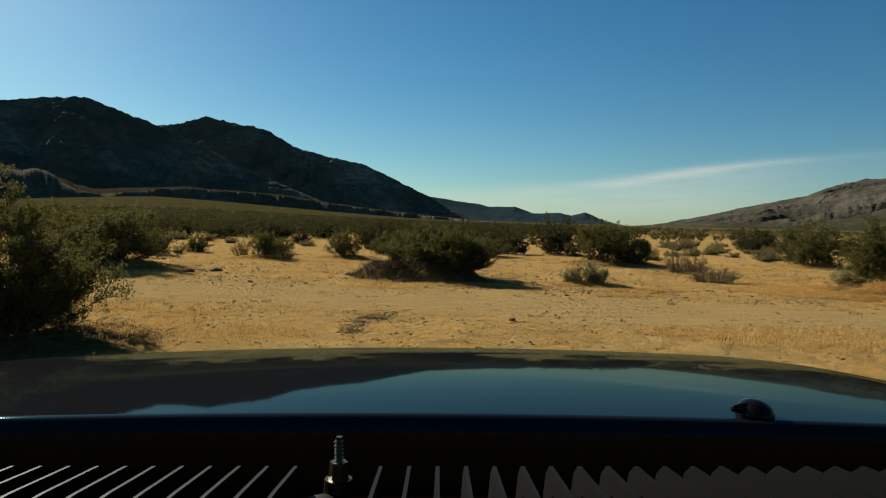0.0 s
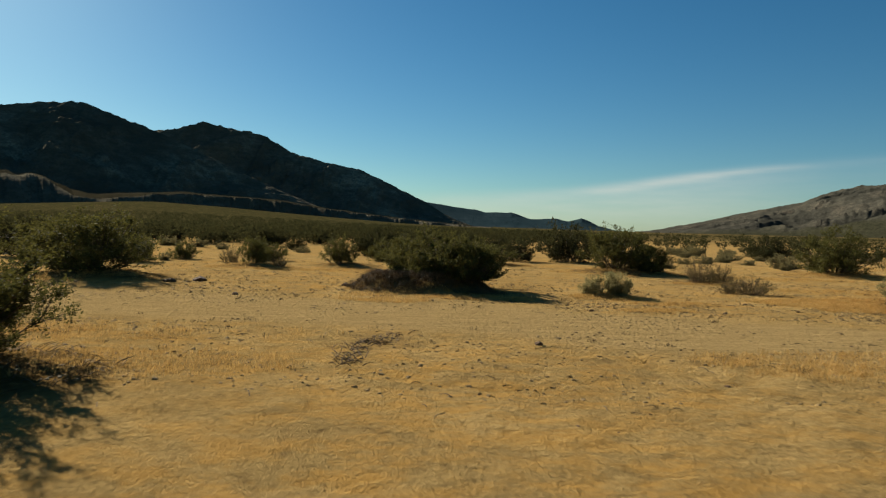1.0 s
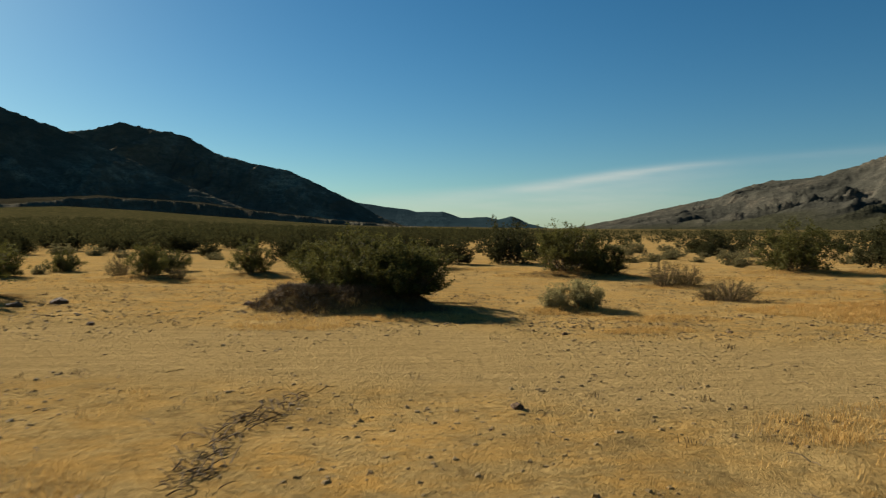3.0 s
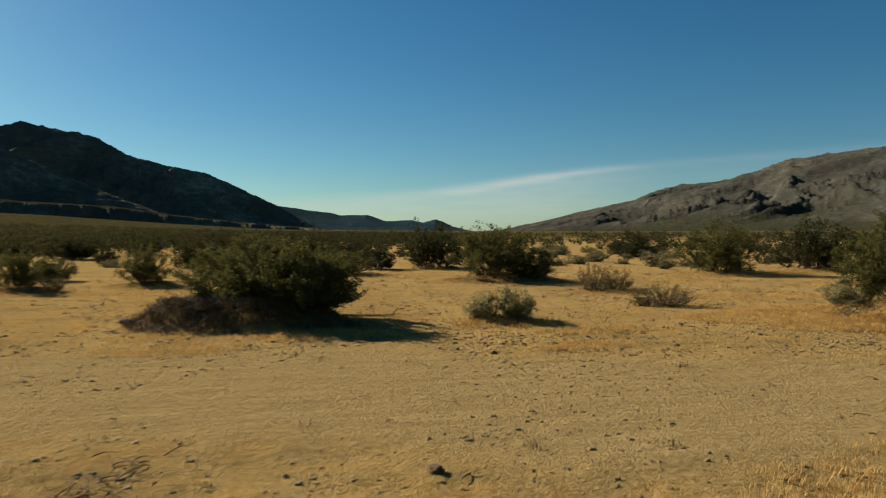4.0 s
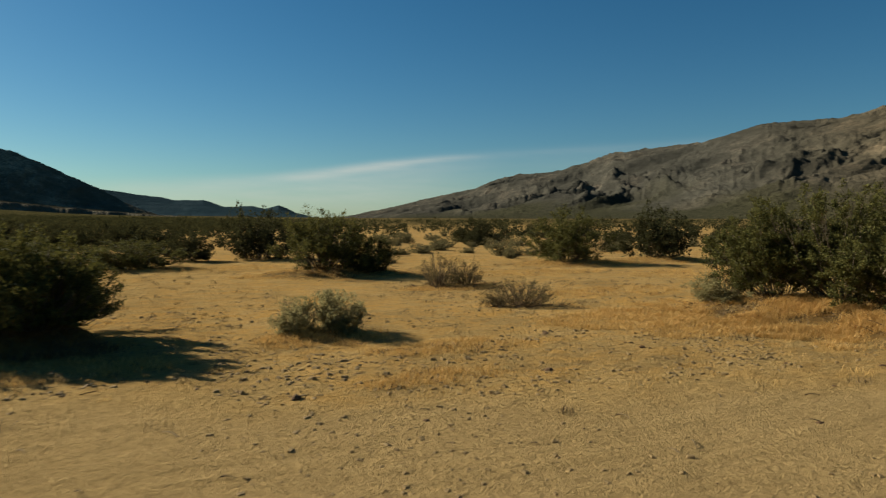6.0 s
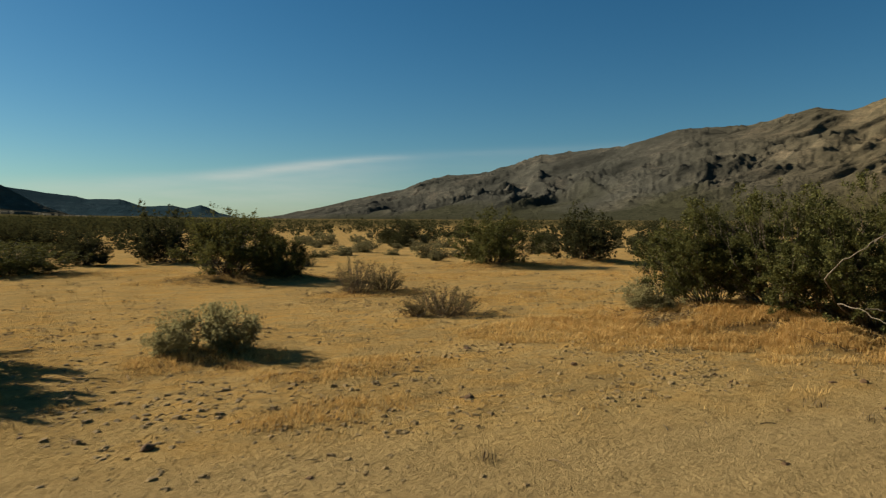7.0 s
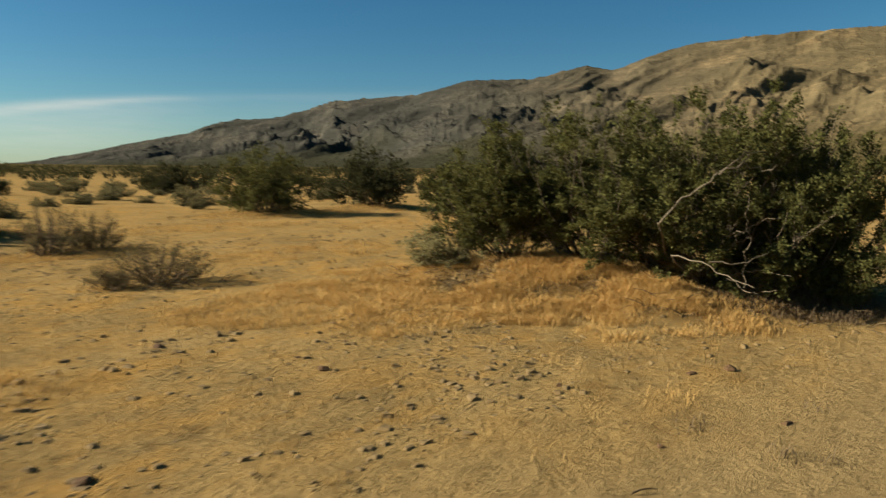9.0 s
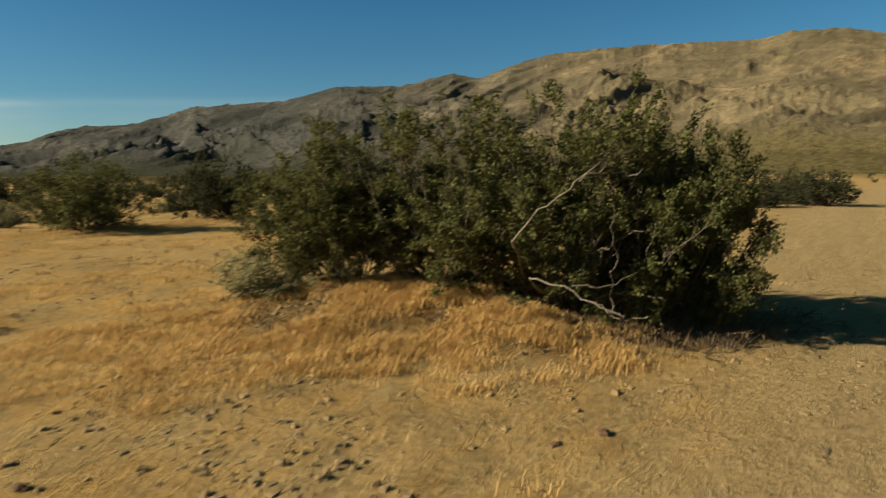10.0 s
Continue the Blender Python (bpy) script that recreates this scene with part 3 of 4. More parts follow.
def shrub_meshes(seed, w, h, stems, subs, sprigs, per, leaf, spread, leaf_mat, stem_mat, low=0.25, rise=0.12, thick=0.014, dip=0.0, gap=0.25, reach=1.0, light=False, spike=1.08):
    """A shrub of many stems fanning out of one root crown, twigs along them and sprigs of leaves at their outer parts."""
    rng = np.random.default_rng(seed)
    lines, centres, ways = [], [], []
    for i in range(stems):
        az = 2 * math.pi * (i + rng.uniform(-0.4, 0.4)) / stems * 1.618
        rt = math.sqrt(rng.uniform(0.02, 1.0))
        lift = math.sqrt(max(0.0, 1 - 0.88 * max(rt, 0.0 if light else 0.25) ** 2)) * (1.06 - 0.62 * rng.uniform() ** 1.7) * (spike if i % 8 == 0 else 1.0)
        root = np.array((0.17 * w * math.cos(az) * rng.uniform(0.2, 1), 0.17 * w * math.sin(az) * rng.uniform(0.2, 1), -0.05))
        tip = np.array((0.47 * w * rt * math.cos(az), 0.47 * w * rt * math.sin(az), h * lift))
        stem = bend(root, tip, -rise * rt * h, rng, 6)
        lines.append((stem, thick * rng.uniform(0.7, 1.2), thick * 0.35))
        for _ in range(subs):
            t = rng.uniform(low, 0.98)
            f = t * 5
            k = min(4, int(f))
            a = stem[k] + (stem[k + 1] - stem[k]) * (f - k)
            out = unit(stem[k + 1] - stem[k] + rng.normal(0, 0.55, 3) + np.array((0.35 * math.cos(az), 0.35 * math.sin(az), 0.25 - dip)))
            length = reach * rng.uniform(0.14, 0.34) * (w + h) * 0.42 * (1.1 - 0.45 * t)
            b = a + out * length
            b[2] = max(b[2], 0.04)
            twig = bend(a, b, 0.02, rng, 4)
            lines.append((twig[::3] if light else twig, thick * 0.42, thick * 0.14))
            m = rng.integers(max(1, sprigs - 2), sprigs + 3)
            for q in rng.uniform(gap, 1.0, m):
                g = q * 3
                kk = min(2, int(g))
                c = twig[kk] + (twig[kk + 1] - twig[kk]) * (g - kk)
                centres.append(c + rng.normal(0, spread * 0.9, 3))
                ways.append(unit(out + rng.normal(0, 0.5, 3) + np.array((0, 0, 0.35))))
    lv, lf = leaves(rng, np.array(centres), np.array(ways), per, leaf, spread)
    # bring the crown to its true width and height
    fit_w = w / max(1e-6, np.percentile(lv[:, 0], 99.6) - np.percentile(lv[:, 0], 0.4))
    fit_h = h / np.percentile(lv[:, 2], 98.5 if light else 99.3)
    lines = [q for q in lines if q[0][:, 2].max() * fit_h < h * (0.95 if light else 1.02)]
    v, f = tubes(lines, 3 if light else 4)
    v, lv = np.array(v) * (fit_w, fit_w, fit_h), lv * (fit_w, fit_w, fit_h)
    stem_me = mesh_of("branchwork", v, f, stem_mat, True)
    keep = lv.reshape(-1, 3, 3)[:, :, 2].max(1) < h * (0.985 if light else 1.01)
    lv = lv.reshape(-1, 3, 3)[keep].reshape(-1, 3)
    lf = lf[:len(lv) // 3]
    lv[:, 2] = np.maximum(lv[:, 2], 0.005)
    leaf_me = mesh_of("foliage", lv, lf, leaf_mat)
    return stem_me, leaf_me


def creosote(seed, w, h, canes, boughs, sprays, per, leaf, clump, stem_mat, leaf_mat=None, bare=0.3, thick=0.012, sides=4, rim=0.55, sparse=-0.28, drift=(0.0, 0.0)):
    """A vase-shaped creosote bush: bare canes fanning out of the root crown, boughs along their upper parts, and tight tufts of leaves with gaps between them."""
    rng = np.random.default_rng(seed)
    lines, centres, ways = [], [], []
    up = np.array((0, 0, 1.0))
    for i in range(canes):
        az = i * 2.39996 + rng.uniform(-0.35, 0.35)
        out = min(1.0, math.sqrt((i + 0.5) / canes) * rng.uniform(0.82, 1.12))
        side = np.array((math.cos(az), math.sin(az), 0.0))
        root = side * 0.11 * w * math.sqrt(out) * rng.uniform(0.3, 1.2) - 0.05 * up
        top = h * (1 - rim * out ** 2.2) * rng.uniform(0.66, 1.0) * (1.10 if i % 9 == 4 else 1.0)
        tip = side * 0.5 * w * out + up * top + np.array((*drift, 0)) * (top / h) ** 2
        cane = bend(root, tip, -0.07 * h * out, rng, 7)
        lines.append((cane, thick * rng.uniform(0.7, 1.25), thick * 0.3))
        for t in np.append(rng.uniform(bare, 0.93, boughs), 0.97):
            f = t * 6
            k = min(5, int(f))
            a = cane[k] + (cane[k + 1] - cane[k]) * (f - k)
            way = unit(0.9 * unit(cane[k + 1] - cane[k]) + rng.normal(0, 0.42, 3) + 0.3 * side + 0.25 * up)
            length = rng.uniform(0.10, 0.25) * (w + h) * 0.5 * (1.2 - 0.6 * t)
            b = a + way * length
            b[2] = max(b[2], 0.06)
            bough = bend(a, b, 0.03 * length, rng, 4)
            lines.append((bough if sides > 3 else bough[::3], thick * 0.40, thick * 0.15))
            for q in np.append(rng.uniform(0.35, 0.95, sprays - 1), 1.0):
                kk = min(2, int(q * 3))
                c = bough[kk] + (bough[kk + 1] - bough[kk]) * (q * 3 - kk)
                if noise.noise((c[0] * 2.3 + seed, c[1] * 2.3, c[2] * 2.3)) < sparse:
                    continue
                sprig = unit(0.8 * way + rng.normal(0, 0.5, 3) + 0.35 * up)
                e = c + sprig * clump * rng.uniform(0.6, 1.6)
                if sides > 3:
                    lines.append((np.array((c, e)), thick * 0.16, thick * 0.08))
                centres.append(e)
                ways.append(sprig)
    lv, lf = leaves(rng, np.array(centres), np.array(ways), per, leaf, clump)
    fit_w = w / max(1e-6, np.percentile(lv[:, 0], 99.6) - np.percentile(lv[:, 0], 0.4))
    fit_h = h / np.percentile(lv[:, 2], 99.3)
    v, f = tubes(lines, sides)
    v, lv = np.array(v) * (fit_w, fit_w, fit_h), lv * (fit_w, fit_w, fit_h)
    lv[:, 2] = np.maximum(lv[:, 2], 0.01)
    return mesh_of("branchwork", v, f, stem_mat, True), mesh_of("foliage", lv, lf, leaf_mat or CREOSOTE)


def shrub(name, meshes, x, y, label, turn=0.0, sx=1.0, sz=1.0, group="", tilt=0.0, sink=0.02, category="shrub"):
    root = new(name)
    root.matrix_world = Matrix.LocRotScale((x, y, ground_z(x, y) - sink), Euler((0, radians(tilt), radians(turn))), (sx, sx, sz))
    for me in meshes:
        if me:
            part(me.name.split(".")[0], me, None, root)
    return tagged(root, label, category, group)


# near creosote bushes, each of its own growth
centre = creosote(11, 2.75, 1.2, 64, 10, 3, 40, 0.034, 0.062, STEM, bare=0.08, rim=0.6)
shrub("creosote_bush", centre, 0.05, 20.2, "broad dark green creosote bush on a littered earth mound", sink=0.16)
# added bush that stands in for the dark shade under the broad one
skirt = creosote(13, 1.8, 0.95, 52, 9, 3, 34, 0.034, 0.058, STEM, bare=0.0, rim=0.92)
shrub("creosote_bush", skirt, 0.8, 19.3, "low dense creosote bush added as the larger one's shaded foot")
roadside = creosote(12, 2.15, 1.65, 60, 11, 3, 46, 0.030, 0.060, STEM, bare=0.06, rim=0.72)
shrub("creosote_bush", roadside, -4.55, 9.35, "tall dark creosote bush casting shade beside the track")
ROW = [
    # x, y, width, height, how far the rim falls, bare length of the canes, lean, seed, label
    (11.35, 18.1, 2.0, 1.42, 0.42, 0.24, (-0.25, 0.2), 31, "olive green creosote bush at the end of a bushy row"),
    (11.5, 17.1, 2.1, 1.62, 0.45, 0.22, (-0.1, 0.1), 32, "dense olive creosote bush growing in a row on a grassy mound"),
    (11.75, 15.9, 2.3, 1.80, 0.55, 0.12, (0.0, 0.0), 33, "tall green creosote bush with pale bare branches on a mound"),
    (11.95, 15.15, 1.65, 1.62, 0.75, 0.05, (0.1, -0.2), 34, "leaning green creosote bush overhanging bare sand"),
]
for x, y, w, h, rim, bare, lean, seed, label in ROW:
    shrub("creosote_bush", creosote(seed, w, h, 50, 11, 3, 48, 0.029, 0.052, TWIG, bare=bare, thick=0.010, rim=rim, drift=lean), x, y, label, group="creosote row on the mound")

# middle distance: four growths of creosote, turned and scaled
MID = [creosote(50 + i, 2.0, 1.35, 46, 9, 3, 20, 0.042, 0.066, STEM, bare=0.04, thick=0.010, sides=3, rim=0.68) for i in range(4)]
FAR = [creosote(60 + i, 2.0, 1.35, 30, 8, 3, 11, 0.075, 0.095, STEM, SCRUB_LEAF, bare=0.04, thick=0.010, sides=3, rim=0.68) for i in range(4)]
MID_PLACES = [
    (-9.6, 21.3, 3.2, 1.6), (-10.9, 22.6, 2.4, 1.5), (-11.9, 28.4, 1.4, 1.05), (-11.2, 31.1, 1.3, 0.8), (-7.0, 27.4, 1.2, 0.95), (-7.7, 31.5, 1.45, 0.75), (-4.1, 28.6, 1.3, 1.05),
    (-1.6, 28.5, 1.6, 1.2), (-9.9, 44.7, 1.4, 0.8), (-18.3, 52.1, 1.7, 0.95), (3.25, 36.6, 1.6, 1.1), (5.7, 36.9, 2.9, 1.9), (6.4, 28.6, 2.5, 1.5), (7.6, 28.2, 1.4, 0.95),
    (15.45, 30.2, 2.8, 1.75), (19.5, 30.3, 2.7, 1.85), (22.3, 52.0, 3.0, 1.6), (0.9, 47.0, 2.3, 1.3), (-1.5, 44.0, 2.2, 1.2), (-4.5, 39.0, 2.1, 1.2), 
    (-14.8, 27.5, 2.6, 1.6), (-17.5, 30.5, 2.8, 1.7), (38.7, 15.6, 2.6, 1.5), (41.0, 17.4, 2.8, 1.6), (36.5, 17.5, 2.0, 1.0), (24.5, 31.5, 2.4, 1.5),
    (-20.5, 34.0, 2.6, 1.5), (-3.0, 33.0, 1.8, 1.0), (10.2, 47.5, 2.2, 1.1), (28.5, 30.0, 2.6, 1.6),
]
field = np.random.default_rng(17)
while len(MID_PLACES) < 78:
    x, y = field.uniform(-48, 3), field.uniform(29, 62)
    if math.hypot(x, y) < 70 and not (-0.53 < (x - 0.65) / (y - 5.5) < -0.17 and y < 50) and y > 30 - 0.1 * x and all(math.hypot(x - p[0], y - p[1]) > 2.6 for p in MID_PLACES):
        MID_PLACES.append((x, y, field.uniform(1.6, 3.0), field.uniform(0.9, 1.6)))
sown = np.random.default_rng(23)
while len(MID_PLACES) < 98:
    x, y = sown.uniform(9, 44), sown.uniform(35, 64)
    if 0.15 < (x - 3) / (y - 10) < 1.1 and all(math.hypot(x - p[0], y - p[1]) > 2.2 for p in MID_PLACES):
        MID_PLACES.append((x, y, sown.uniform(0.8, 1.9), sown.uniform(0.5, 1.0)))
for i, (x, y, w, h) in enumerate(MID_PLACES):
    tall = h > 1.4
    shrub("creosote_bush", (MID if math.hypot(x - 3, y - 10) < 26 else FAR)[i % 4], x, y, "large olive green creosote bush on the desert flat" if tall else "low olive green creosote bush on sandy ground",
          turn=97 * i, sx=w / 2.0, sz=h / 1.35, group="creosote bushes on the flat")

# grey-green rounded burrobushes
SMALL = []
while len(SMALL) < 46:
    x, y = field.uniform(9, 46), field.uniform(34, 66)
    if 0.15 < (x - 3) / (y - 10) < 1.1 and all(math.hypot(x - p[0], y - p[1]) > 1.6 for p in SMALL + MID_PLACES):
        SMALL.append((x, y, field.uniform(0.6, 1.5), field.uniform(0.3, 0.65)))
GREY = [shrub_meshes(70 + i, 1.0, 0.58, 40, 6, 3, 14, 0.030, 0.035, GREY_LEAF, DEAD, low=0.06, thick=0.005, gap=0.2, reach=0.55, light=True) for i in range(3)]
GREY_FAR = [shrub_meshes(75 + i, 1.0, 0.58, 24, 5, 3, 8, 0.050, 0.045, PALE_SCRUB, DEAD, low=0.06, thick=0.005, gap=0.2, reach=0.55, light=True) for i in range(3)]
for i, (x, y, w, h) in enumerate([(3.78, 19.05, 0.66, 0.50), (4.36, 19.0, 0.70, 0.58), (10.75, 18.75, 0.9, 0.5), (22.0, 36.5, 1.0, 0.55), (16.9, 51.3, 1.5, 0.85), (14.9, 40.6, 1.2, 0.5), (16.5, 44.1, 1.5, 0.65),
                                  (18.5, 41.5, 1.3, 0.5), (14.9, 33.4, 0.6, 0.42), (11.8, 37.6, 0.9, 0.35), (15.9, 35.6, 1.6, 0.65), (-11.5, 29.9, 0.5, 0.35), (-19.1, 47.1, 1.6, 0.7), (-16.4, 45.5, 1.2, 0.6), (-14.0, 43.0, 0.9, 0.45), (-8.6, 41.0, 0.9, 0.45), (8.6, 36.0, 1.0, 0.5), (9.6, 33.0, 0.9, 0.4), (20.6, 47.0, 1.2, 0.5)] + SMALL):
    shrub("burrobush", (GREY if math.hypot(x - 3, y - 10) < 22 else GREY_FAR)[i % 3], x, y, "rounded grey-green burrobush on sandy ground", turn=71 * i, sx=w, sz=h / 0.58, group="burrobushes")

# half-dead twiggy bushes
DRY = [creosote(80 + i, 1.3, 0.62, 30, 8, 3, 9, 0.024, 0.042, DEAD, DRY_LEAF, bare=0.15, thick=0.012, rim=0.6, sparse=-0.12) for i in range(2)]
for i, (x, y, w, h) in enumerate([(8.05, 24.4, 1.1, 0.78), (8.8, 24.5, 0.9, 0.62), (8.15, 20.85, 1.25, 0.52), (7.6, 20.7, 0.5, 0.35), (-8.2, 28.4, 0.9, 0.75), (-6.0, 27.0, 0.8, 0.4)]):
    shrub("dead_bush", DRY[i % 2], x, y, "sparse grey-brown dead bush with bare twigs", turn=130 * i, sx=w / 1.3, sz=h / 0.62, group="dead bushes")


def far_scrub(name, label, seed, count, r0, r1, leaf, per, size, material):
    """Scrub too far off to be told apart: clumps of coarse leaf sprays over the flat."""
    rng = np.random.default_rng(seed)
    centres, ways = [], []
    made = 0
    while made < count:
        r = math.sqrt(rng.uniform(r0 * r0, r1 * r1))
        az = math.radians(rng.uniform(-75, 120))
        deg = math.degrees(az)
        dense = blend([(-75, 1), (2, 1), (9, 0.6), (16, 0.45), (60, 0.45), (76, 0.15), (120, 0.1)], deg)
        made += 1
        x, y = 3 + r * math.sin(az), 10 + r * math.cos(az)
        if rng.uniform() > dense or road_gap(x, y) < 3.5:
            continue
        small = deg > 10 and rng.uniform() < 0.7
        w, h = (rng.uniform(0.5, 1.3), rng.uniform(0.3, 0.6)) if small else (rng.uniform(1.3, 3.0), rng.uniform(0.8, 1.7))
        z = ground_z(x, y)
        n = int(size * (0.4 if small else 1.0))
        a = rng.uniform(0, 2 * math.pi, n)
        q = np.sqrt(rng.uniform(0.0, 1, n)) * w / 2
        zz = h * np.sqrt(np.maximum(0.0, 1 - (q / (w / 2)) ** 2 * 0.8)) * rng.uniform(0.25, 1.05, n)
        centres.append(np.stack((x + q * np.cos(a), y + q * np.sin(a), z + zz), 1))
        ways.append(unit(np.stack((np.cos(a) * 0.6, np.sin(a) * 0.6, np.full(n, 0.8)), 1)))
    v, f = leaves(rng, np.concatenate(centres), np.concatenate(ways), per, leaf, leaf * 1.1, 0.4)
    tagged(new(name, mesh_of(name, v, f, material)), label, "scrub", kind="stuff")


far_scrub("desert_scrub", "olive creosote scrub thickly dotting the desert flat", 5, 1500, 48, 130, 0.19, 4, 55, SCRUB_LEAF)
far_scrub("distant_scrub", "distant olive scrub covering the valley floor", 6, 11000, 120, 520, 0.45, 2, 13, SCRUB_LEAF)


# bare pale branches that reach out of the tall bush, at its near side
tall = [o for o in scene.objects if o.get("label", "").startswith("tall green creosote")][0]
BARE = [
    ([(11.2, 16.05, 0.45), (10.47, 15.84, 0.9), (10.62, 15.63, 1.12), (10.78, 15.45, 1.3), (11.0, 15.34, 1.47), (11.24, 15.24, 1.51)], 0.010, 0.004),
    ([(10.78, 15.45, 1.3), (10.94, 15.31, 1.41), (11.06, 15.18, 1.33), (11.1, 15.08, 1.39)], 0.007, 0.003),
    ([(11.3, 15.9, 0.3), (10.7, 15.85, 0.58), (10.58, 15.48, 0.56), (10.5, 15.2, 0.45), (10.42, 14.98, 0.40)], 0.008, 0.003),
    ([(10.58, 15.42, 0.55), (10.75, 15.21, 0.55), (11.01, 15.08, 0.62)], 0.007, 0.003),
]
bare_rng = np.random.default_rng(29)
for _ in range(10):
    root = np.array((11.35, 15.55, 0.35)) + bare_rng.normal(0, 0.14, 3)
    way = unit(np.array((bare_rng.uniform(-0.9, 0.25), bare_rng.uniform(-0.9, 0.3), bare_rng.uniform(0.0, 0.9))))
    tip = root + way * bare_rng.uniform(0.6, 1.15)
    tip[2] = max(tip[2], 0.3)
    BARE.append(([tuple(p) for p in bend(root, tip, bare_rng.uniform(-0.15, 0.15), bare_rng, 5)], bare_rng.uniform(0.004, 0.006), 0.002))
for pts, ra, rb in BARE:
    local = np.array([tall.matrix_world.inverted() @ Vector(p) for p in pts])
    fine = np.array([local[min(int(q), len(local) - 2)] * (1 - (q - min(int(q), len(local) - 2))) + local[min(int(q), len(local) - 2) + 1] * (q - min(int(q), len(local) - 2))
                     for q in np.linspace(0, len(local) - 1, 3 * len(local))])
    fine[1:-1] += np.random.default_rng(len(pts)).normal(0, 0.016, fine[1:-1].shape)
    v, f = tubes([(fine, ra, rb)], 6)
    part("branch", mesh_of("branch", v, f, PALE_STEM, True), None, tall, "bleached bare branch")


# ---- grass, stones and litter on the ground ----
def grass(name, label, seed, spots, blades, height, spread, material=STRAW):
    """Dry grass: tufts of thin bent blades; spots are (x, y) of the tufts."""
    rng = np.random.default_rng(seed)
    verts, faces = [], []
    for x, y in spots:
        z = ground_z(x, y)
        tall_here = height * rng.uniform(0.55, 1.3)
        n = rng.integers(max(3, blades - 6), blades + 6)
        for _ in range(n):
            bx, by = x + rng.normal(0, spread), y + rng.normal(0, spread)
            a, lean = rng.uniform(0, 6.283), rng.uniform(0.2, 1.5)
            h = tall_here * rng.uniform(0.5, 1.1)
            dx, dy = math.cos(a) * lean * h, math.sin(a) * lean * h
            px, py = -math.sin(a) * 0.0024, math.cos(a) * 0.0024
            o = len(verts)
            verts += [(bx - px, by - py, z - 0.015), (bx + px, by + py, z - 0.015),
                      (bx + dx * 0.4 + px, by + dy * 0.4 + py, z + h * 0.62), (bx + dx * 0.4 - px, by + dy * 0.4 - py, z + h * 0.62), (bx + dx, by + dy, z + h * 0.95)]
            faces += [(o, o + 1, o + 2, o + 3), (o + 3, o + 2, o + 4)]
    tagged(new(name, mesh_of(name, verts, faces, material)), label, "grass", kind="stuff")


def spots_round(rng, n, x, y, rx, ry, turn=0.0, ring=0.0):
    out = []
    c, s_ = math.cos(radians(turn)), math.sin(radians(turn))
    for _ in range(n):
        a, q = rng.uniform(0, 6.283), math.sqrt(rng.uniform(ring, 1.0))
        u, v = q * rx * math.cos(a), q * ry * math.sin(a)
        out.append((x + u * c - v * s_, y + u * s_ + v * c))
    return out


place = np.random.default_rng(90)
mound_spots = []
while len(mound_spots) < 2300:
    u, v = place.normal(0, 1.5), place.normal(0, 0.68)
    c, k = math.cos(radians(-68)), math.sin(radians(-68))
    p = (10.7 + u * c - v * k, 16.9 + u * k + v * c)
    if -3.1 < u < 1.9 and abs(v) < 1.5 and noise.noise((p[0] * 1.7, p[1] * 1.7, 1)) > 0.04 + 0.2 * place.uniform(-1, 1):
        mound_spots.append(p)
grass("dry_grass", "golden dry grass thick on the mound below the bushes", 91, mound_spots, 26, 0.074, 0.06)
loose = []
for x, y, rx, ry, n in [(6.4, 28.3, 2.6, 1.3, 260), (15.2, 29.6, 2.6, 1.1, 260), (19.2, 29.6, 2.6, 1.1, 240), (-6.6, 26.3, 1.9, 0.8, 140), (-3.2, 26.2, 1.9, 0.9, 140), (0.1, 18.0, 2.2, 0.7, 160),
                        (4.1, 18.7, 0.9, 0.5, 110), (8.2, 24.0, 1.2, 0.6, 120), (8.8, 18.6, 1.5, 0.9, 220), (5.3, 17.6, 1.0, 0.4, 80), (-1.0, 16.9, 1.0, 0.35, 60), (4.6, 16.2, 0.8, 0.3, 60),
                        (6.0, 11.0, 2.6, 1.0, 330), (-2.6, 10.2, 1.6, 0.8, 120), (-4.5, 12.0, 1.6, 0.8, 100), (9.0, 17.3, 0.9, 0.5, 110), (-9.5, 20.3, 2.4, 0.8, 150), (12.0, 27.0, 2.5, 1.0, 150), (16.5, 25.0, 3.0, 1.2, 180),
                        (3.0, 32.0, 3.0, 1.0, 150), (20.0, 36.0, 4.0, 1.5, 180), (11.0, 22.0, 1.6, 0.8, 110)]:
    loose += spots_round(place, int(1.7 * n), x, y, rx, ry)
tries = 0
while tries < 4400:
    tries += 1
    x, y = place.uniform(-14, 22), place.uniform(9, 34)
    if road_gap(x, y) > 2.0 and noise.noise((x * 0.5, y * 0.5, 12)) > 0.12 and place.uniform() < 0.4:
        loose.append((x, y))
grass("dry_grass", "sparse golden dry grass tufts over the sand", 92, loose, 14, 0.065, 0.06)

withered = []
while len(withered) < 620:
    x, y = place.uniform(-11, 16), place.uniform(10, 32)
    if road_gap(x, y) > 1.2 and noise.noise((x * 0.35, y * 0.35, 15)) > -0.15:
        withered.append((x, y))
brush = spots_round(place, 170, 11.7, 14.95, 0.75, 0.42, -60) + spots_round(place, 620, -0.7, 19.45, 1.4, 1.05) + spots_round(place, 200, 0.8, 18.95, 0.9, 0.5)
grass("dead_brush", "dark brown dead brush and leaf litter on the mounds", 94, brush, 18, 0.10, 0.06, DEAD)
grass("withered_tufts", "small dark withered tufts scattered over the sand", 93, withered, 16, 0.06, 0.045, DEAD)


